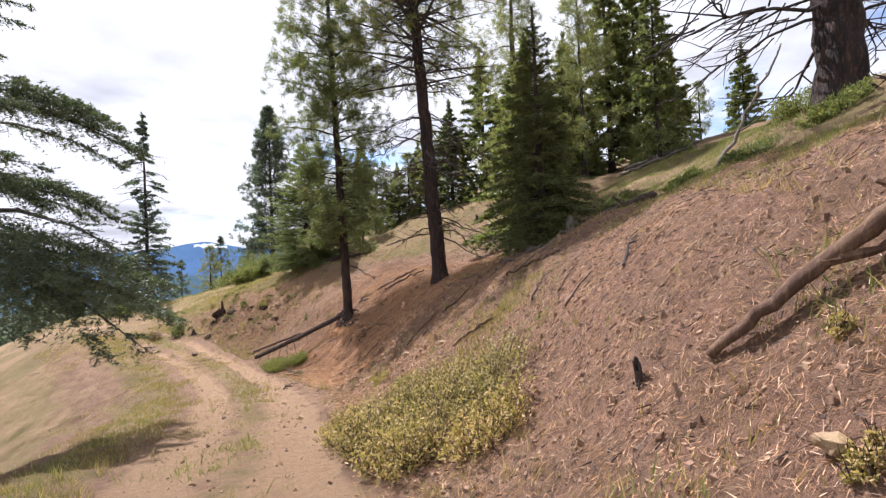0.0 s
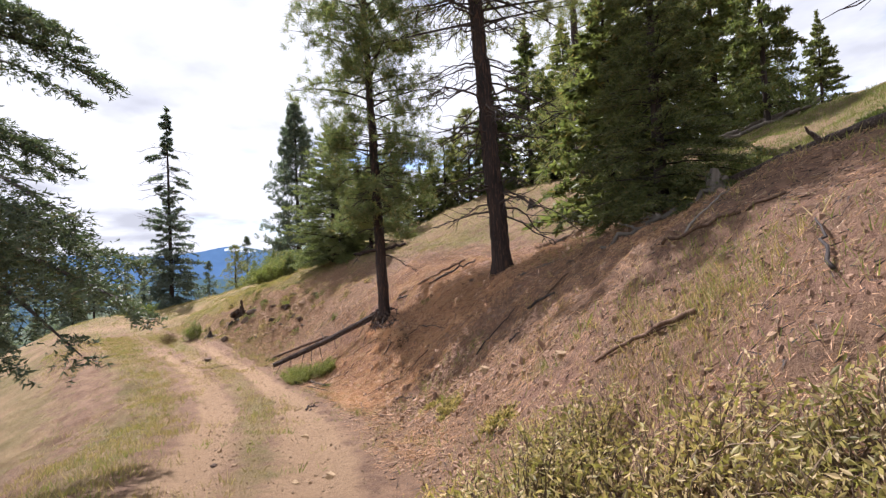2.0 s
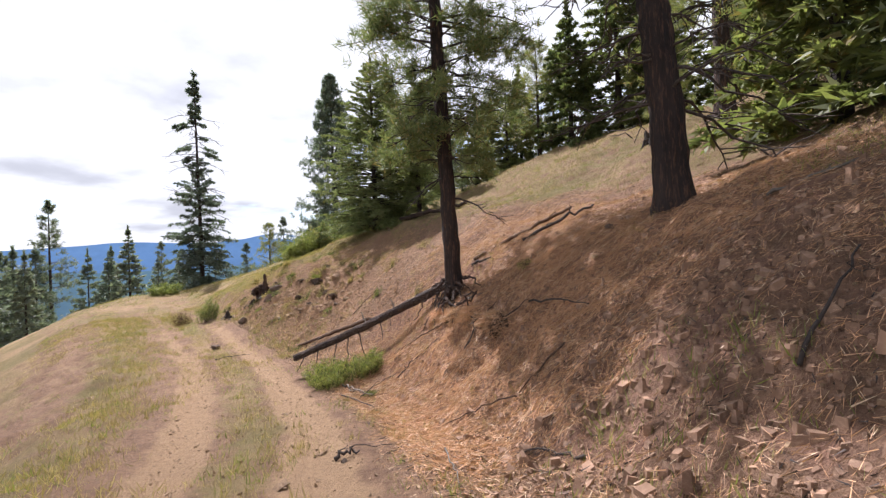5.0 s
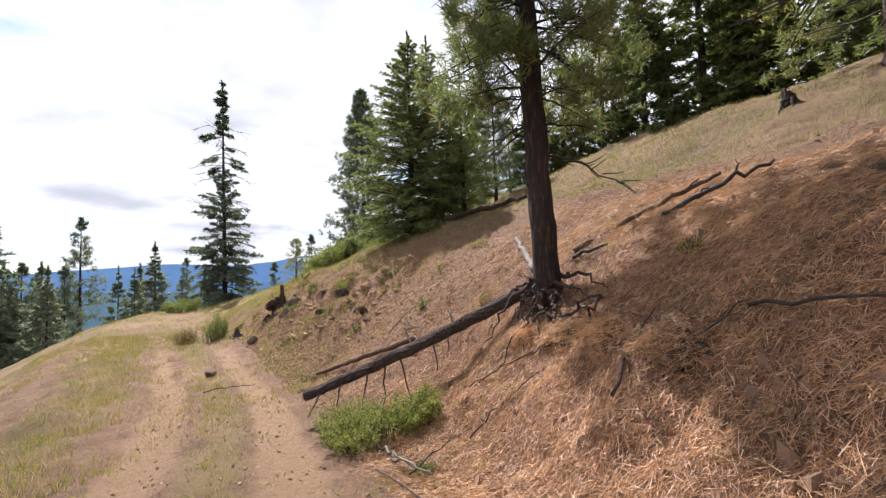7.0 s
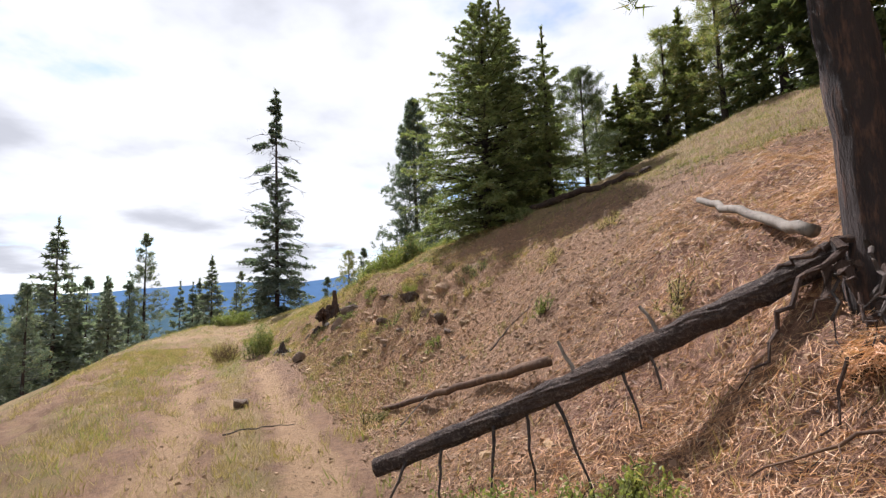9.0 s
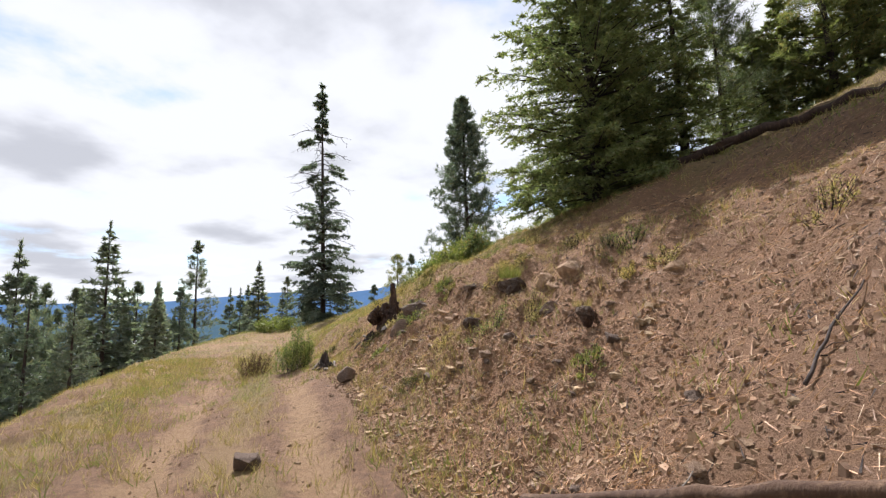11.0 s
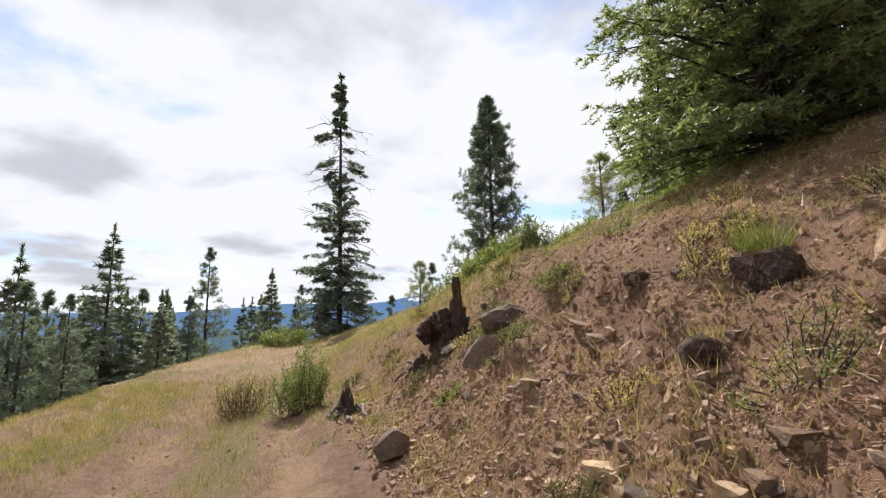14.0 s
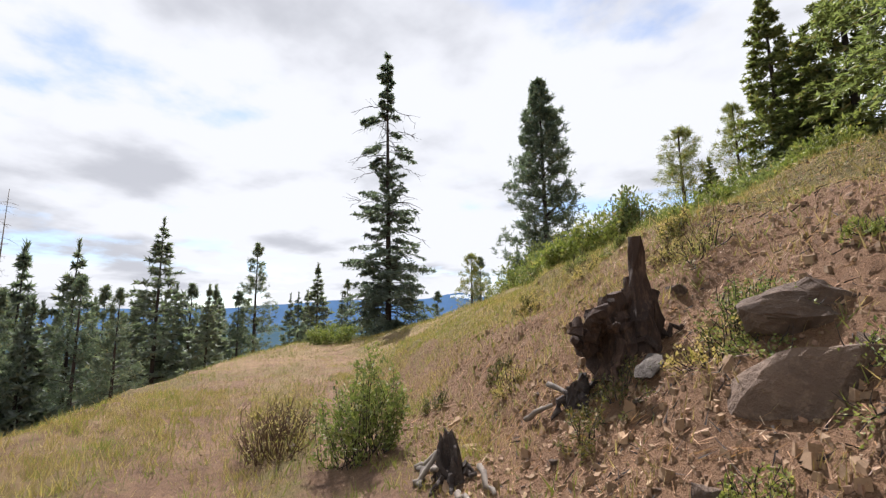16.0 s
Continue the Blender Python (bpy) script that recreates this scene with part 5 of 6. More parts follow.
# Blocks that stand out of the cut: place, size, shape, turn, tilt and how deep they sit.
for x, y, size, k, turn, tilt, sink in (
        (-8.5, 21.8, 0.3, 0, 20, 15, 0.16), (-8.31, 21.65, 0.36, 2, -15, 25, 0.16), (-8.37, 21.35, 0.24, 1, 40, 10, 0.16), (-8.49, 21.19, 0.26, 4, 80, 15, 0.16), (-8.46, 20.89, 0.17, 5, 10, 5, 0.16),
        (-8.32, 20.57, 0.17, 1, 30, 0, 0.16), (-8.44, 20.56, 0.14, 5, 60, 0, 0.16), (-8.18, 20.57, 0.18, 2, 20, 10, 0.16), (-7.48, 21.09, 0.36, 0, 35, 25, 0.16), (-7.63, 20.97, 0.26, 4, 10, 10, 0.16),
        (-7.2, 21.3, 0.3, 0, 50, 15, 0.16), (-7.36, 21.35, 0.26, 2, 70, 25, 0.16), (-7.59, 20.32, 0.3, 1, 15, 20, 0.16), (-7.5, 20.29, 0.18, 3, 30, 0, 0.16), (-7.49, 20.12, 0.18, 7, 65, 10, 0.16),
        (-7.58, 19.95, 0.26, 3, 5, 10, 0.2), (-7.9, 20.0, 0.24, 7, 20, 5, 0.16), (-7.78, 19.99, 0.2, 3, 50, 5, 0.16), (-7.87, 20.37, 0.14, 4, 80, 40, 0.16), (-9.49, 20.62, 0.2, 3, 25, 5, 0.16),
        (-9.35, 20.49, 0.14, 4, 80, 0, 0.16), (-9.98, 21.12, 0.14, 7, 35, 10, 0.16), (-10.52, 21.94, 0.16, 3, 15, 5, 0.16), (-10.09, 20.1, 0.2, 7, 40, 0, 0.16), (-9.86, 20.05, 0.2, 3, 80, 0, 0.16),
        (-7.94, 19.97, 0.14, 1, 20, 10, 0.16), (-8.93, 20.66, 0.16, 5, 45, 15, 0.16), (-8.63, 20.87, 0.2, 2, 70, 5, 0.16), (-7.91, 21.01, 0.2, 4, 50, 25, 0.16), (-10.1, 22.29, 0.3, 2, 60, 40, 0.16),
        (-10.98, 22.59, 0.2, 1, 20, 10, 0.16), (-7.25, 20.55, 0.26, 7, 15, 30, 0.24), (-7.35, 20.42, 0.3, 3, 70, 30, 0.24), (-7.26, 20.39, 0.24, 11, 35, 30, 0.24),
        (-7.21, 20.54, 0.2, 3, 95, 25, 0.24), (-7.29, 20.24, 0.2, 7, 0, 20, 0.24), (-10.41, 22.29, 0.15, 7, 20, 5, 0.16), (-10.55, 22.29, 0.11, 3, 60, 10, 0.16), (-10.41, 22.13, 0.12, 1, 40, 0, 0.16),
        (-10.56, 22.09, 0.26, 3, 5, 0, 0.16), (-10.73, 22.11, 0.09, 3, 10, 0, 0.16), (-10.23, 22.6, 0.36, 2, 30, 20, 0.16),
        (-10.17, 22.43, 0.3, 0, 70, 10, 0.16), (-10.1, 22.41, 0.34, 4, 15, 20, 0.16), (-10.26, 22.11, 0.2, 1, 40, 15, 0.16), (-10.17, 21.91, 0.2, 1, 10, 5, 0.16)):
    rock(x, y, size * 0.52, k, turn, tilt, sink + 0.16)
for x, y, size, k, turn in ((-8.97, 20.73, 0.19, 4, 20), (-9.99, 21.25, 0.2, 3, 10), (-9.45, 20.88, 0.16, 7, 50), (-9.35, 20.92, 0.16, 0, 30), (-10.58, 22.12, 0.19, 11, 70)):
    rock(x, y, size, k, turn, 12, 0.22)
rock(-10.72, 19.1, 0.26, 1, 30, 0, 0.05, "squarish brown rock lying in the road", "stones on the road")
rock(-0.8, 9.0, 0.19, 11, 60, 20, 0.2, "pale yellowish rock on the slope", "rocks on the slope")
rock(-0.06, 7.55, 0.14, 7, 10, 10, 0.15, "pale yellowish rock on the slope", "rocks on the slope")
rock(1.43, 1.66, 0.16, 3, 10, 20, 0.1, "pale yellowish rock on the slope", "rocks on the slope")


# ---- shrubs ----
def shrub(name, x, y, spread, height, seed, label, material, stems=46, per=90, leaf=0.035, twig_mat=None, group="", upright=0.75, wood=True, narrow=0.42):
    """Many thin stems from one root, leaves along their outer parts."""
    rng = np.random.default_rng(seed)
    ob = thing(name, x, y, float(ground_z(x, y)), label, "shrub", group)
    a = rng.uniform(0, 2 * np.pi, stems)
    r = spread * np.sqrt(rng.uniform(0.0, 1, stems))
    root = np.stack([np.cos(a) * r * 0.55, np.sin(a) * r * 0.55, 0 * r], -1)
    tip = np.stack([np.cos(a) * r, np.sin(a) * r, height * (1.05 - 0.5 * (r / spread) ** 2) * rng.uniform(0.6, 1.1, stems)], -1)
    for q in (root, tip):
        q[:, 2] += ground_z(x + q[:, 0], y + q[:, 1]) - float(ground_z(x, y))
    bend = rng.normal(0, 0.12 * height, (stems, 3))

    def at(k, u):
        return root[k] * (1 - u)[:, None] + tip[k] * u[:, None] + bend[k] * (4 * u * (1 - u))[:, None]
    k = np.repeat(np.arange(stems), per)
    u = rng.uniform(0.22, 1.04, len(k))
    p = at(k, u) + rng.normal(0, 0.07 * spread, (len(k), 3))
    way = unit(unit(tip - root)[k] * upright + rng.normal(size=(len(k), 3)) * 0.7)
    ln = leaf * rng.uniform(0.6, 1.4, len(k))
    part("foliage", leaves(p, way, ln, ln * narrow, rng), material, ob)["kind"] = "stuff"
    if wood:
        soup = Soup()
        uu = np.linspace(0, 1, 5)
        for j in range(stems):
            soup.tube(at(np.full(5, j), uu), np.array([0.006, 0.005, 0.004, 0.003, 0.0015]) * (0.6 + spread), 3, 0, None, False)
        for j in range(stems):
            q = at(np.array([j % stems]), rng.uniform(0.3, 0.9, 1))[0]
            soup.tube(crooked(q, q + rng.normal(0, 0.16 * spread, 3) + np.array((0, 0, 0.06)), 3, 0.01, rng), np.array([0.003, 0.0022, 0.001]), 3, 0, None, False)
        part("stemwork", soup.data(), twig_mat or DEAD, ob)["kind"] = "stuff"
    return ob


TWIG = mottled("tan_twig", (0.2, 0.14, 0.085), (0.12, 0.08, 0.052), (0.33, 0.25, 0.16), 5, 30, 0.9, 0.5, 0.01)
SHRUB = "low leafy shrub with yellow-green leaves and bare twigs"
for i, (x, y, sp, h) in enumerate(((-0.7, 5.6, 0.6, 0.55), (-0.05, 5.2, 0.6, 0.5), (-0.35, 6.1, 0.5, 0.42), (0.45, 4.6, 0.45, 0.38), (-0.15, 4.5, 0.55, 0.45), (0.3, 3.9, 0.45, 0.36), (-0.85, 4.95, 0.5, 0.5), (-1.2, 5.5, 0.4, 0.42), (-0.5, 4.2, 0.45, 0.42))):
    shrub("shrub", x, y, sp, h, 400 + i, SHRUB, BUSH_LEAF, 95, 26, 0.044, TWIG, "shrubs at the foot of the bank", 0.4, True, 0.36)
for i, (x, y, sp, h) in enumerate(((-0.75, 7.4, 0.22, 0.09), (-1.3, 8.6, 0.2, 0.07), (-1.6, 9.5, 0.2, 0.08))):
    shrub("shrub", x, y, sp, h, 420 + i, "patch of low creeping shrub on the slope", BUSH_LEAF, 30, 45, 0.035, None, "shrubs at the foot of the bank")
for i, (x, y, sp, h) in enumerate(((-6.15, 15.75, 0.45, 0.42), (-5.6, 15.6, 0.42, 0.42), (-5.2, 15.75, 0.3, 0.34), (-5.85, 15.3, 0.4, 0.36))):
    shrub("shrub", x, y, sp, h, 430 + i, "low green leafy shrub under the fallen log", GREEN_LEAF, 54, 60, 0.034, None, "shrubs under the log")
shrub("shrub", -14.3, 23.75, 0.42, 0.85, 440, "upright green shrub beside the road", GREEN_LEAF, 60, 80, 0.04)
shrub("shrub", -15.4, 23.7, 0.45, 0.6, 441, "nearly bare reddish twiggy shrub beside the road", BUSH_LEAF, 70, 6, 0.03, BROWN_WOOD)
shrub("shrub", -15.9, 24.2, 0.4, 0.5, 442, "nearly bare reddish twiggy shrub beside the road", BUSH_LEAF, 60, 6, 0.03, BROWN_WOOD)
shrub("shrub", -25.4, 34.8, 1.1, 0.8, 443, "rounded yellow-green shrub on the far shoulder", GREEN_LEAF, 60, 60, 0.1)
for i, (x, y, sp, h) in enumerate(((-16.7, 39.2, 1.6, 2.0), (-18.6, 40.4, 1.5, 2.2), (-14.6, 38.4, 1.3, 1.5), (-13.2, 39.0, 1.4, 1.6), (-11.8, 38.2, 1.2, 1.3), (-10.6, 37.0, 1.1, 1.1), (-9.6, 36.0, 1.1, 1.0), (-8.6, 35.0, 1.0, 1.0), (-20.0, 42.0, 1.4, 1.3),
                                   (-12.4, 36.6, 0.9, 0.8), (-14.7, 32.7, 0.9, 1.05), (-13.8, 32.3, 0.85, 1.3), (-13.1, 32.6, 0.6, 1.6), (-11.9, 33.2, 0.6, 0.6), (-11.1, 31.9, 0.5, 0.75), (6.2, 8.8, 0.5, 0.25), (5.6, 10.2, 0.4, 0.2), (7.6, 8.4, 0.6, 0.4), (5.0, 12.6, 0.5, 0.3), (8.8, 10.6, 0.8, 0.55))):
    shrub("shrub", x, y, sp, h, 450 + i, "rounded green shrub on the hill crest", GREEN_LEAF if i % 3 else PINE, 60, 60, 0.11 if y > 30 else 0.06, None, "shrubs on the crest")
for i, (x, y, sp, h) in enumerate(((-10.55, 23.4, 0.15, 0.16), (-9.3, 22.35, 0.2, 0.25), (-8.6, 21.4, 0.25, 0.2), (-9.1, 21.25, 0.3, 0.22), (-10.35, 23.1, 0.12, 0.12), (-8.1, 22.5, 0.3, 0.2), (-7.4, 21.8, 0.25, 0.2), (-11.5, 24.6, 0.3, 0.25),
                                   (-10.2, 24.4, 0.2, 0.12), (-9.4, 24.5, 0.22, 0.14), (-8.9, 23.6, 0.25, 0.2), (-9.9, 21.7, 0.2, 0.15), (-5.9, 18.9, 0.15, 0.2), (-4.6, 17.6, 0.2, 0.2), (-4.9, 20.6, 0.25, 0.2), (-11.4, 23.5, 0.18, 0.25),
                                   (1.82, 2.07, 0.06, 0.09), (1.42, 1.55, 0.07, 0.08), (-4.9, 14.75, 0.12, 0.12), (-2.2, 15.3, 0.15, 0.12))):
    shrub("weed", x, y, sp, h, 480 + i, "small broad-leaved green weed on the bank", (GREEN_LEAF, BUSH_LEAF, BUSH_LEAF)[i % 3], 24, 34, 0.019, None, "weeds on the bank", 0.5, True, 0.5)

rng = np.random.default_rng(511)
for i in range(34):
    s_, d_ = rng.uniform(32.5, 41.5), rng.uniform(1.5, 4.6)
    k = int(np.clip(np.searchsorted(LEG_START, s_) - 1, 0, len(LEGS) - 1))
    w = unit(LEGS[k])
    c = CENTRE[k] + LEGS[k] * (s_ - LEG_START[k]) / LEG_LENGTH[k] + np.array((w[1], -w[0])) * d_
    shrub("weed", c[0], c[1], rng.uniform(0.12, 0.28), rng.uniform(0.1, 0.2), 512 + i, "small yellowing leafy weed among the stones", (BUSH_LEAF, GREEN_LEAF, OLD_PINE)[i % 3], 20, 40, 0.02, None, "weeds on the bank", 0.5, True, 0.5)


# ---- litter, grass and gravel ----
def where(s, d):
    """World places from ways along and across the road."""
    i = np.clip(np.searchsorted(LEG_START, s) - 1, 0, len(LEGS) - 1)
    mid, ways = LEG_START + LEG_LENGTH / 2, unit(LEGS)
    w = unit(np.stack([np.interp(s, mid, ways[:, 0]), np.interp(s, mid, ways[:, 1])], -1))
    p = CENTRE[i] + LEGS[i] * ((s - LEG_START[i]) / LEG_LENGTH[i])[:, None]
    return p[:, 0] + w[:, 1] * d, p[:, 1] - w[:, 0] * d


def slope_up(x, y):
    e = 0.06
    return (ground_z(x + e, y) - ground_z(x - e, y)) / (2 * e), (ground_z(x, y + e) - ground_z(x, y - e)) / (2 * e)


def scatter_straw(count, seed, s_range, d_range, length, width, name, label, material, lift=0.012, keep=None, steep=0.22):
    rng = np.random.default_rng(seed)
    s, d = rng.uniform(*s_range, count), rng.uniform(*d_range, count)
    x, y = where(s, d)
    clump = rough(x, y, 0.5, seed) * 0.6 + rough(x, y, 1.7, seed + 1) * 0.6 + rng.uniform(-0.6, 0.6, count)
    ok = clump > -0.25
    if keep is not None:
        ok &= rng.uniform(0, 1, count) < keep(s, d)
    x, y = x[ok], y[ok]
    n = len(x)
    gx, gy = slope_up(x, y)
    a = rng.uniform(0, 2 * np.pi, n)
    way = np.stack([np.cos(a), np.sin(a), np.cos(a) * gx + np.sin(a) * gy + rng.normal(0, steep, n)], -1)
    way = unit(way)
    ln = length * rng.uniform(0.5, 1.4, n)
    start = np.stack([x, y, ground_z(x, y) + lift * rng.uniform(0.3, 2.2, n)], -1)
    tri = blades(start, way, ln, np.full(n, width) * rng.uniform(0.7, 1.5, n), rng)
    ob = part(name, tri_data(tri), material)
    return tagged(ob, label, "litter", "", "stuff")


def needle_share(s, d):
    return np.interp(s, [8, 20, 24, 27, 29, 30.5, 32, 36.5, 45], [0.6, 0.5, 0.7, 1, 0.9, 0.4, 0.15, 0.12, 0.06]) * np.interp(d, [1.2, 1.9, 6, 9], [0.1, 1, 0.8, 0.3])


scatter_straw(330000, 500, (20, 34.5), (1.2, 8), 0.1, 0.0036, "pine_straw", "thick litter of fallen orange-brown pine needles", STRAW, 0.014, needle_share)
scatter_straw(170000, 507, (11, 21), (1.2, 7), 0.06, 0.003, "pine_straw", "thin litter of short brown needles and stalks", STRAW, 0.012, needle_share, 0.3)
scatter_straw(210000, 504, (23.5, 31.0), (1.4, 7), 0.125, 0.0045, "pine_straw", "long fallen pine needles in tufts", STRAW, 0.02, needle_share, 0.3)
scatter_straw(80000, 506, (32, 41), (1.3, 6.5), 0.055, 0.0032, "pine_straw", "short broken needles and stalks on the stony bank", STRAW, 0.01, lambda s, d: np.interp(s, [32, 36, 41], [0.8, 0.6, 0.35]), 0.25)
scatter_straw(26000, 505, (11.5, 21), (1.3, 5), 0.07, 0.0036, "pine_straw", "fine short needle litter on the lower slope", STRAW, 0.012, None, 0.3)
scatter_straw(30000, 501, (11, 40), (1.3, 8), 0.09, 0.008, "bark_litter", "scattered bits of dark bark and twig", DEAD, 0.01)
scatter_straw(8000, 503, (21, 42), (1.4, 7), 0.14, 0.006, "dead_stalks", "scattered bleached dead grass stalks", STRAW, 0.02, None, 0.35)


def scatter_grass(count, seed, s_range, d_range, height, material, label, keep, per=11, spread=0.05):
    rng = np.random.default_rng(seed)
    s, d = rng.uniform(*s_range, count), rng.uniform(*d_range, count)
    x, y = where(s, d)
    share = keep(s, d) + 0.5 * rough(x, y, 0.7, seed) + 0.35 * rough(x, y, 2.4, seed + 1)
    ok = rng.uniform(0, 1, count) < share
    x, y = x[ok], y[ok]
    k = np.repeat(np.arange(len(x)), per)
    px, py = x[k] + rng.normal(0, spread, len(k)), y[k] + rng.normal(0, spread, len(k))
    way = unit(np.stack([rng.normal(0, 0.45, len(k)), rng.normal(0, 0.45, len(k)), np.ones(len(k))], -1))
    ln = height * rng.uniform(0.4, 1.3, len(k)) * rng.uniform(0.6, 1.3, len(x))[k]
    base = np.stack([px, py, ground_z(px, py) - 0.01], -1)
    tri = blades(base, way, ln, np.maximum(ln * 0.07, 0.005), rng)
    return tagged(part("grass", tri_data(tri), material), label, "grass", "", "stuff")


def on_crown(s, d):
    return np.exp(-(d / 0.38) ** 2) * np.interp(s, [10, 16, 26, 36, 42], [0.25, 0.35, 0.5, 0.6, 0.5]) + np.exp(-((d + 1.9) / 0.7) ** 2) * 0.9 + np.exp(-((d - 1.5) / 0.35) ** 2) * 0.30 - 0.12 + np.clip((s - 37) / 5, 0, 1) * 0.4


def on_crest(s, d):
    edge = np.interp(s, [10, 20, 27, 31, 36, 41, 46], [7, 6.5, 7.2, 6.3, 5.0, 2.0, 1.0])
    return np.clip((d - edge) / 1.2, 0, 1) * 0.9 - 0.2 + np.clip((s - 40) / 5, 0, 1) * 0.5


scatter_grass(17000, 520, (11, 46), (-4.5, 2.4), 0.11, GRASS, "short dry yellow-green grass on the road", on_crown)
scatter_grass(10000, 521, (11, 46), (-4.5, 2.4), 0.11, GRASS_GREEN, "short green grass between the wheel tracks", on_crown)
scatter_grass(15000, 522, (30, 62), (-4, 14), 0.12, GRASS, "dry yellow-green grass on the hill shoulder", on_crest, 9, 0.09)
scatter_grass(8000, 523, (30, 62), (-4, 14), 0.12, GRASS_GREEN, "green grass on the hill shoulder", on_crest, 9, 0.09)
scatter_grass(9000, 524, (9, 34), (5.5, 14), 0.09, GRASS_GREEN, "patches of green grass on the upper slope", on_crest, 9, 0.08)
scatter_grass(5200, 525, (12, 42), (1.5, 7), 0.12, GRASS, "sparse dry grass tufts on the bank", lambda s, d: np.full(len(s), 0.12), 9, 0.04)
scatter_grass(4200, 526, (32, 42), (1.2, 6.5), 0.11, GRASS_GREEN, "green and yellow tufts on the stony bank", lambda s, d: np.full(len(s), 0.2), 10, 0.06)
scatter_grass(13000, 530, (38, 47), (1.0, 6.5), 0.075, GRASS, "yellow grass on the bank round the stump", lambda s, d: np.clip((s - 38) / 4, 0, 1) * 0.55 - 0.1, 9, 0.06)
scatter_grass(10000, 531, (38, 47), (1.0, 6.5), 0.075, GRASS_GREEN, "green grass on the bank round the stump", lambda s, d: np.clip((s - 38) / 4, 0, 1) * 0.5 - 0.1, 9, 0.06)
scatter_grass(4500, 532, (11, 24), (5.0, 9.0), 0.12, GRASS_GREEN, "green grass along the top of the slope", lambda s, d: np.clip((d - 5) / 1.5, 0, 1) * 0.5 - 0.1, 9, 0.07)
scatter_grass(9000, 533, (19, 25), (9.5, 15), 0.1, GRASS_GREEN, "mossy green grass along the crest", lambda s, d: np.full(len(s), 0.5), 9, 0.08)
scatter_grass(6000, 534, (32.5, 40), (1.4, 5.5), 0.08, GRASS, "short dry tufts on the cut bank", lambda s, d: np.full(len(s), 0.12), 10, 0.04)
scatter_grass(3000, 527, (11, 24), (1.3, 3.6), 0.12, GRASS_GREEN, "sparse green tufts at the foot of the slope", lambda s, d: np.full(len(s), 0.05), 9, 0.06)


scatter_grass(8000, 528, (15.0, 22), (1.7, 5.0), 0.09, GRASS, "patch of yellow grass low on the slope", lambda s, d: np.exp(-((s - 18.6) / 1.1) ** 2 - ((d - 3.3) / 0.9) ** 2) * 1.3 - 0.5, 10, 0.07)
scatter_grass(4500, 529, (15.0, 22), (1.7, 5.0), 0.09, GRASS_GREEN, "patch of green grass low on the slope", lambda s, d: np.exp(-((s - 18.6) / 1.1) ** 2 - ((d - 3.3) / 0.9) ** 2) * 1.3 - 0.5, 10, 0.07)


def slabs(c, r, rng, material, label):
    """Flat angular stones: a tilted four-cornered top over a wider foot."""
    n = len(c)
    a = np.array([0.0, 1.57, 3.14, 4.71])[None] + rng.uniform(-0.5, 0.5, (n, 4)) + rng.uniform(0, 6.28, (n, 1))
    q = r[:, None] * rng.uniform(0.55, 1.3, (n, 4))
    tilt, inner = rng.normal(0, 0.35, (n, 2)), rng.uniform(0.6, 1.0, (n, 1))
    top = np.stack([np.cos(a) * q * inner, np.sin(a) * q * inner, r[:, None] * rng.uniform(0.2, 0.8, (n, 1)) + (np.cos(a) * tilt[:, :1] + np.sin(a) * tilt[:, 1:]) * q], -1)
    foot = np.stack([np.cos(a) * q, np.sin(a) * q, -0.5 * r[:, None] + 0 * q], -1)
    v = np.concatenate([top, foot], 1) + c[:, None]
    quad = np.array([(0, 1, 2, 3), (0, 4, 5, 1), (1, 5, 6, 2), (2, 6, 7, 3), (3, 7, 4, 0)])
    f = (np.arange(n)[:, None, None] * 8 + quad[None]).reshape(-1, 4).astype(np.int32)
    return tagged(part("gravel", (v.reshape(-1, 3), f), material), label, "gravel", "", "stuff")


def scatter_gravel(count, seed, s_mid, s_wide, d_low, d_wide, size, material, label):
    """Four-sided stone chips strewn over the ground."""
    rng = np.random.default_rng(seed)
    s, d = rng.normal(s_mid, s_wide, count), d_low + np.abs(rng.normal(0, d_wide, count))
    x, y = where(s, d)
    r = size * np.clip(rng.lognormal(0, 0.5, count), 0.3, 2.4)
    c = np.stack([x, y, ground_z(x, y)], -1)
    return slabs(c, r, rng, material, label)


CLOD = mottled("earth_clods", (0.32, 0.195, 0.125), (0.22, 0.134, 0.09), (0.43, 0.28, 0.185), 3, 20, 0.95, 0.8, 0.01, island=True)
GRAVEL = mottled("stone_chips", (0.34, 0.222, 0.13), (0.235, 0.153, 0.093), (0.45, 0.31, 0.185), 3, 20, 0.9, 0.5, 0.01, island=True)
scatter_gravel(13000, 540, 35, 3.4, 1.2, 2.0, 0.012, GRAVEL, "loose stone chips below the cut bank")
scatter_gravel(1100, 541, 36.0, 2.6, 1.2, 1.3, 0.02, GRAVEL, "heap of broken stones at the foot of the bank")
CHIPS = mottled("tan_chips", (0.38, 0.24, 0.145), (0.25, 0.155, 0.1), (0.5, 0.35, 0.22), 3, 20, 0.9, 0.5, 0.01, island=True)
scatter_gravel(2200, 545, 32.5, 1.8, 1.6, 2.4, 0.015, CHIPS, "angular tan stones strewn over the bare bank")
scatter_gravel(3500, 546, 36, 2.2, 1.3, 1.3, 0.01, CHIPS, "broken tan stones at the foot of the cut")
scatter_gravel(4500, 542, 26, 8, -1.0, 2.4, 0.011, GRAVEL, "grit strewn over the dirt road")
scatter_gravel(5000, 543, 24, 7, 1.6, 3.0, 0.012, GRAVEL, "earth crumbs and grit on the slope")
scatter_gravel(6000, 547, 35.5, 3.0, 1.4, 2.2, 0.01, CLOD, "crumbled red-brown earth on the cut bank")
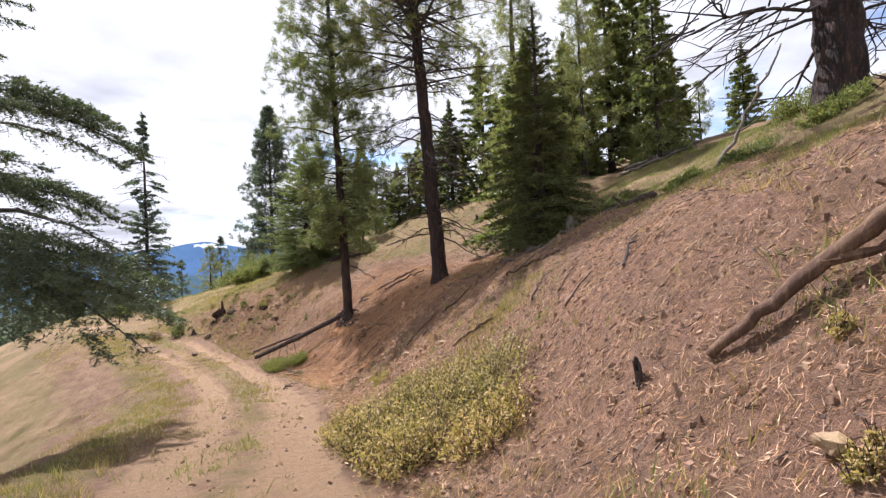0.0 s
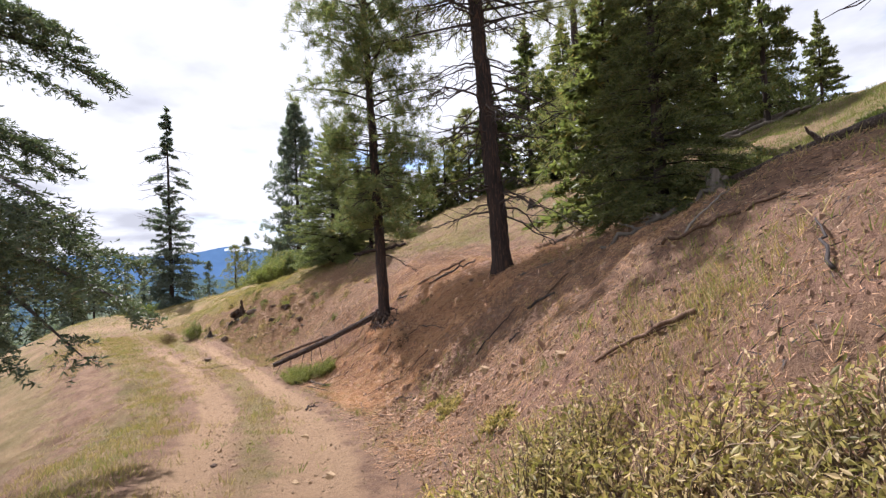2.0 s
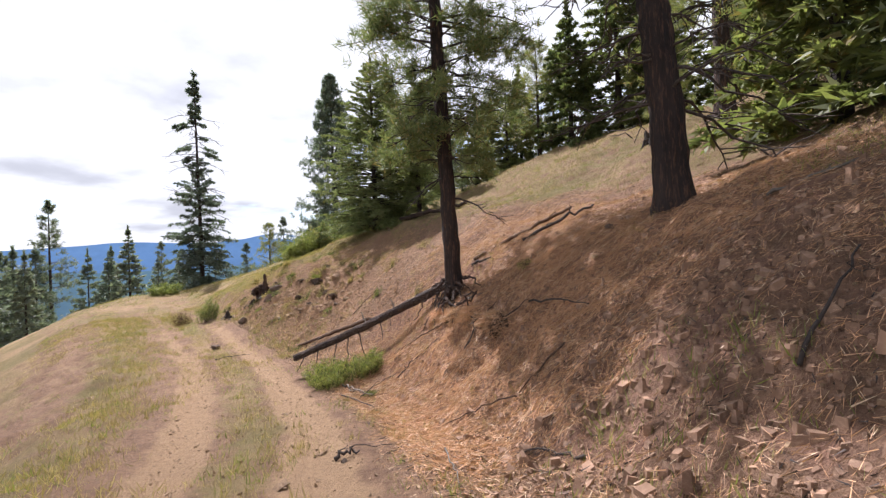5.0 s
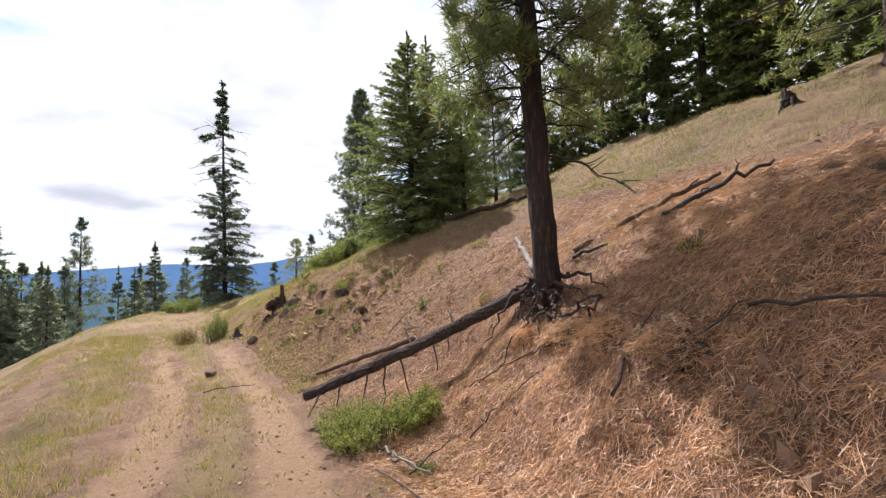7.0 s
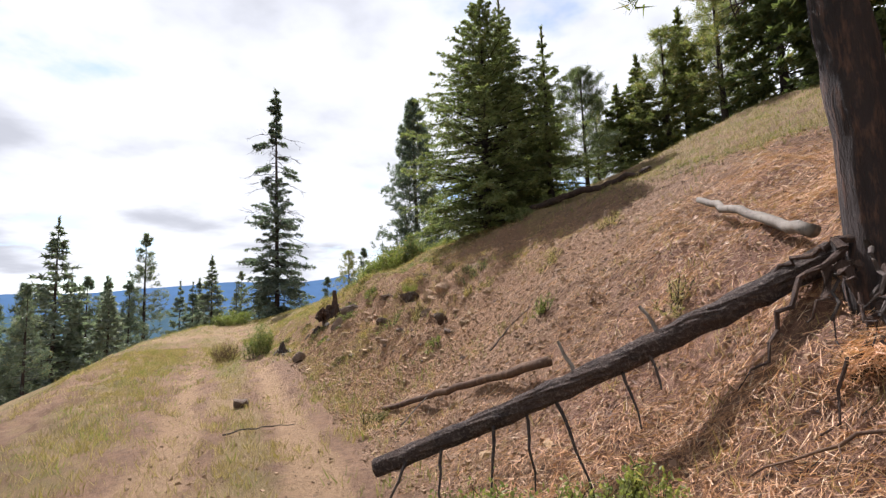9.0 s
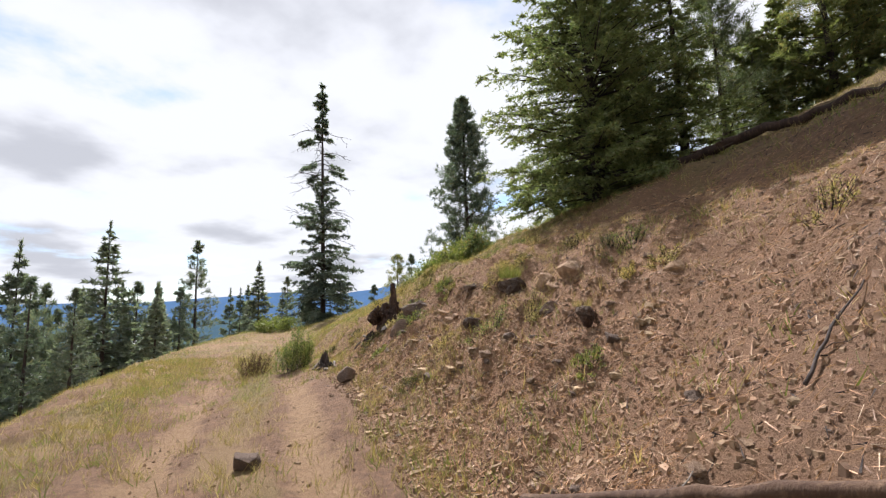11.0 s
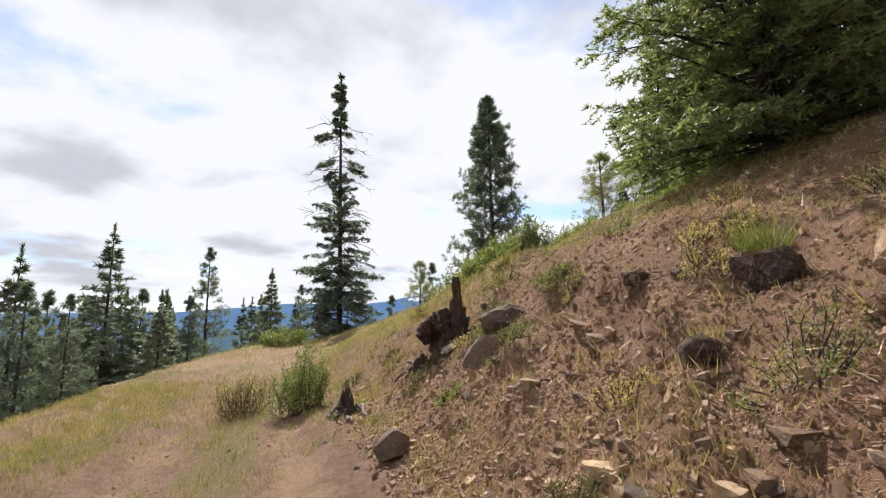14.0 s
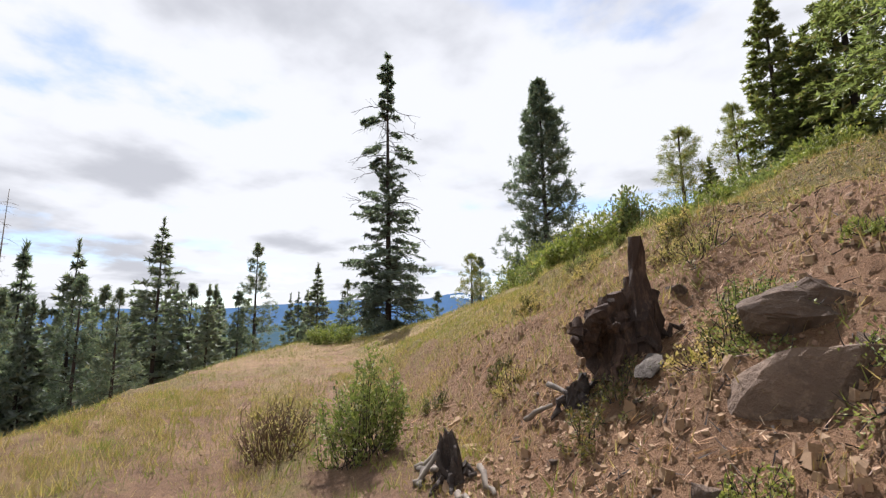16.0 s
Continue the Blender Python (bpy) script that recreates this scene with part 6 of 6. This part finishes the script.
scatter_gravel(2200, 548, 23.5, 1.8, 1.8, 2.6, 0.028, CLOD, "lumps of brown earth below the pines")
scatter_gravel(12000, 544, 20, 6, 1.5, 2.6, 0.013, CLOD, "clods of dry brown earth on the slope")


# Clumps of sod that hang over the cut, with torn roots below and grass on top.
for i, (x, y, z, size) in enumerate(((-9.0, 22.1, -0.36, (0.42, 0.34, 0.36)), (-9.42, 21.66, -0.86, (0.26, 0.22, 0.26)), (-7.9, 20.7, -0.75, (0.3, 0.24, 0.26)), (-9.75, 22.7, -0.33, (0.55, 0.25, 0.16)), (-8.9, 23.1, 0.12, (0.5, 0.26, 0.16)))):
    ob = boulder(x, y, z, size, 600 + i, SOD, "dark clump of sod with torn roots hanging over the cut", 20 * i, 2.6)
    ob.name, ob["category"] = "sod_clump", "sod"
    rng = np.random.default_rng(620 + i)
    n = 380 if i == 0 else 70
    a = rng.uniform(0, 2 * np.pi, n)
    base = np.stack([np.cos(a) * size[0] * 0.36, np.sin(a) * size[1] * 0.36, np.full(n, size[2] * 0.4)], -1) * np.sqrt(rng.uniform(0.02, 1, n))[:, None] ** np.array((1, 1, 0))
    way = unit(np.stack([np.cos(a) * 0.25 + rng.normal(0, 0.35, n), np.sin(a) * 0.25 + rng.normal(0, 0.35, n), np.full(n, 0.9)], -1))
    part("grass_top", tri_data(blades(base, way, rng.uniform(0.06, 0.26 if i == 0 else 0.13, n), np.full(n, 0.006), rng)), GRASS_GREEN if i == 0 else GRASS, ob)["kind"] = "stuff"
    m = 260
    a = rng.uniform(np.pi * 0.9, np.pi * 2.0, m)
    base = np.stack([np.cos(a) * size[0] * 0.45, np.sin(a) * size[1] * 0.45, rng.uniform(-0.2, 0.3, m) * size[2]], -1)
    way = unit(np.stack([np.cos(a) * 0.5, np.sin(a) * 0.5, np.full(m, -0.9)], -1) + rng.normal(0, 0.25, (m, 3)))
    part("root_fringe", tri_data(blades(base, way, rng.uniform(0.03, 0.15, m), rng.uniform(0.002, 0.006, m), rng)), BROWN_WOOD, ob)["kind"] = "stuff"
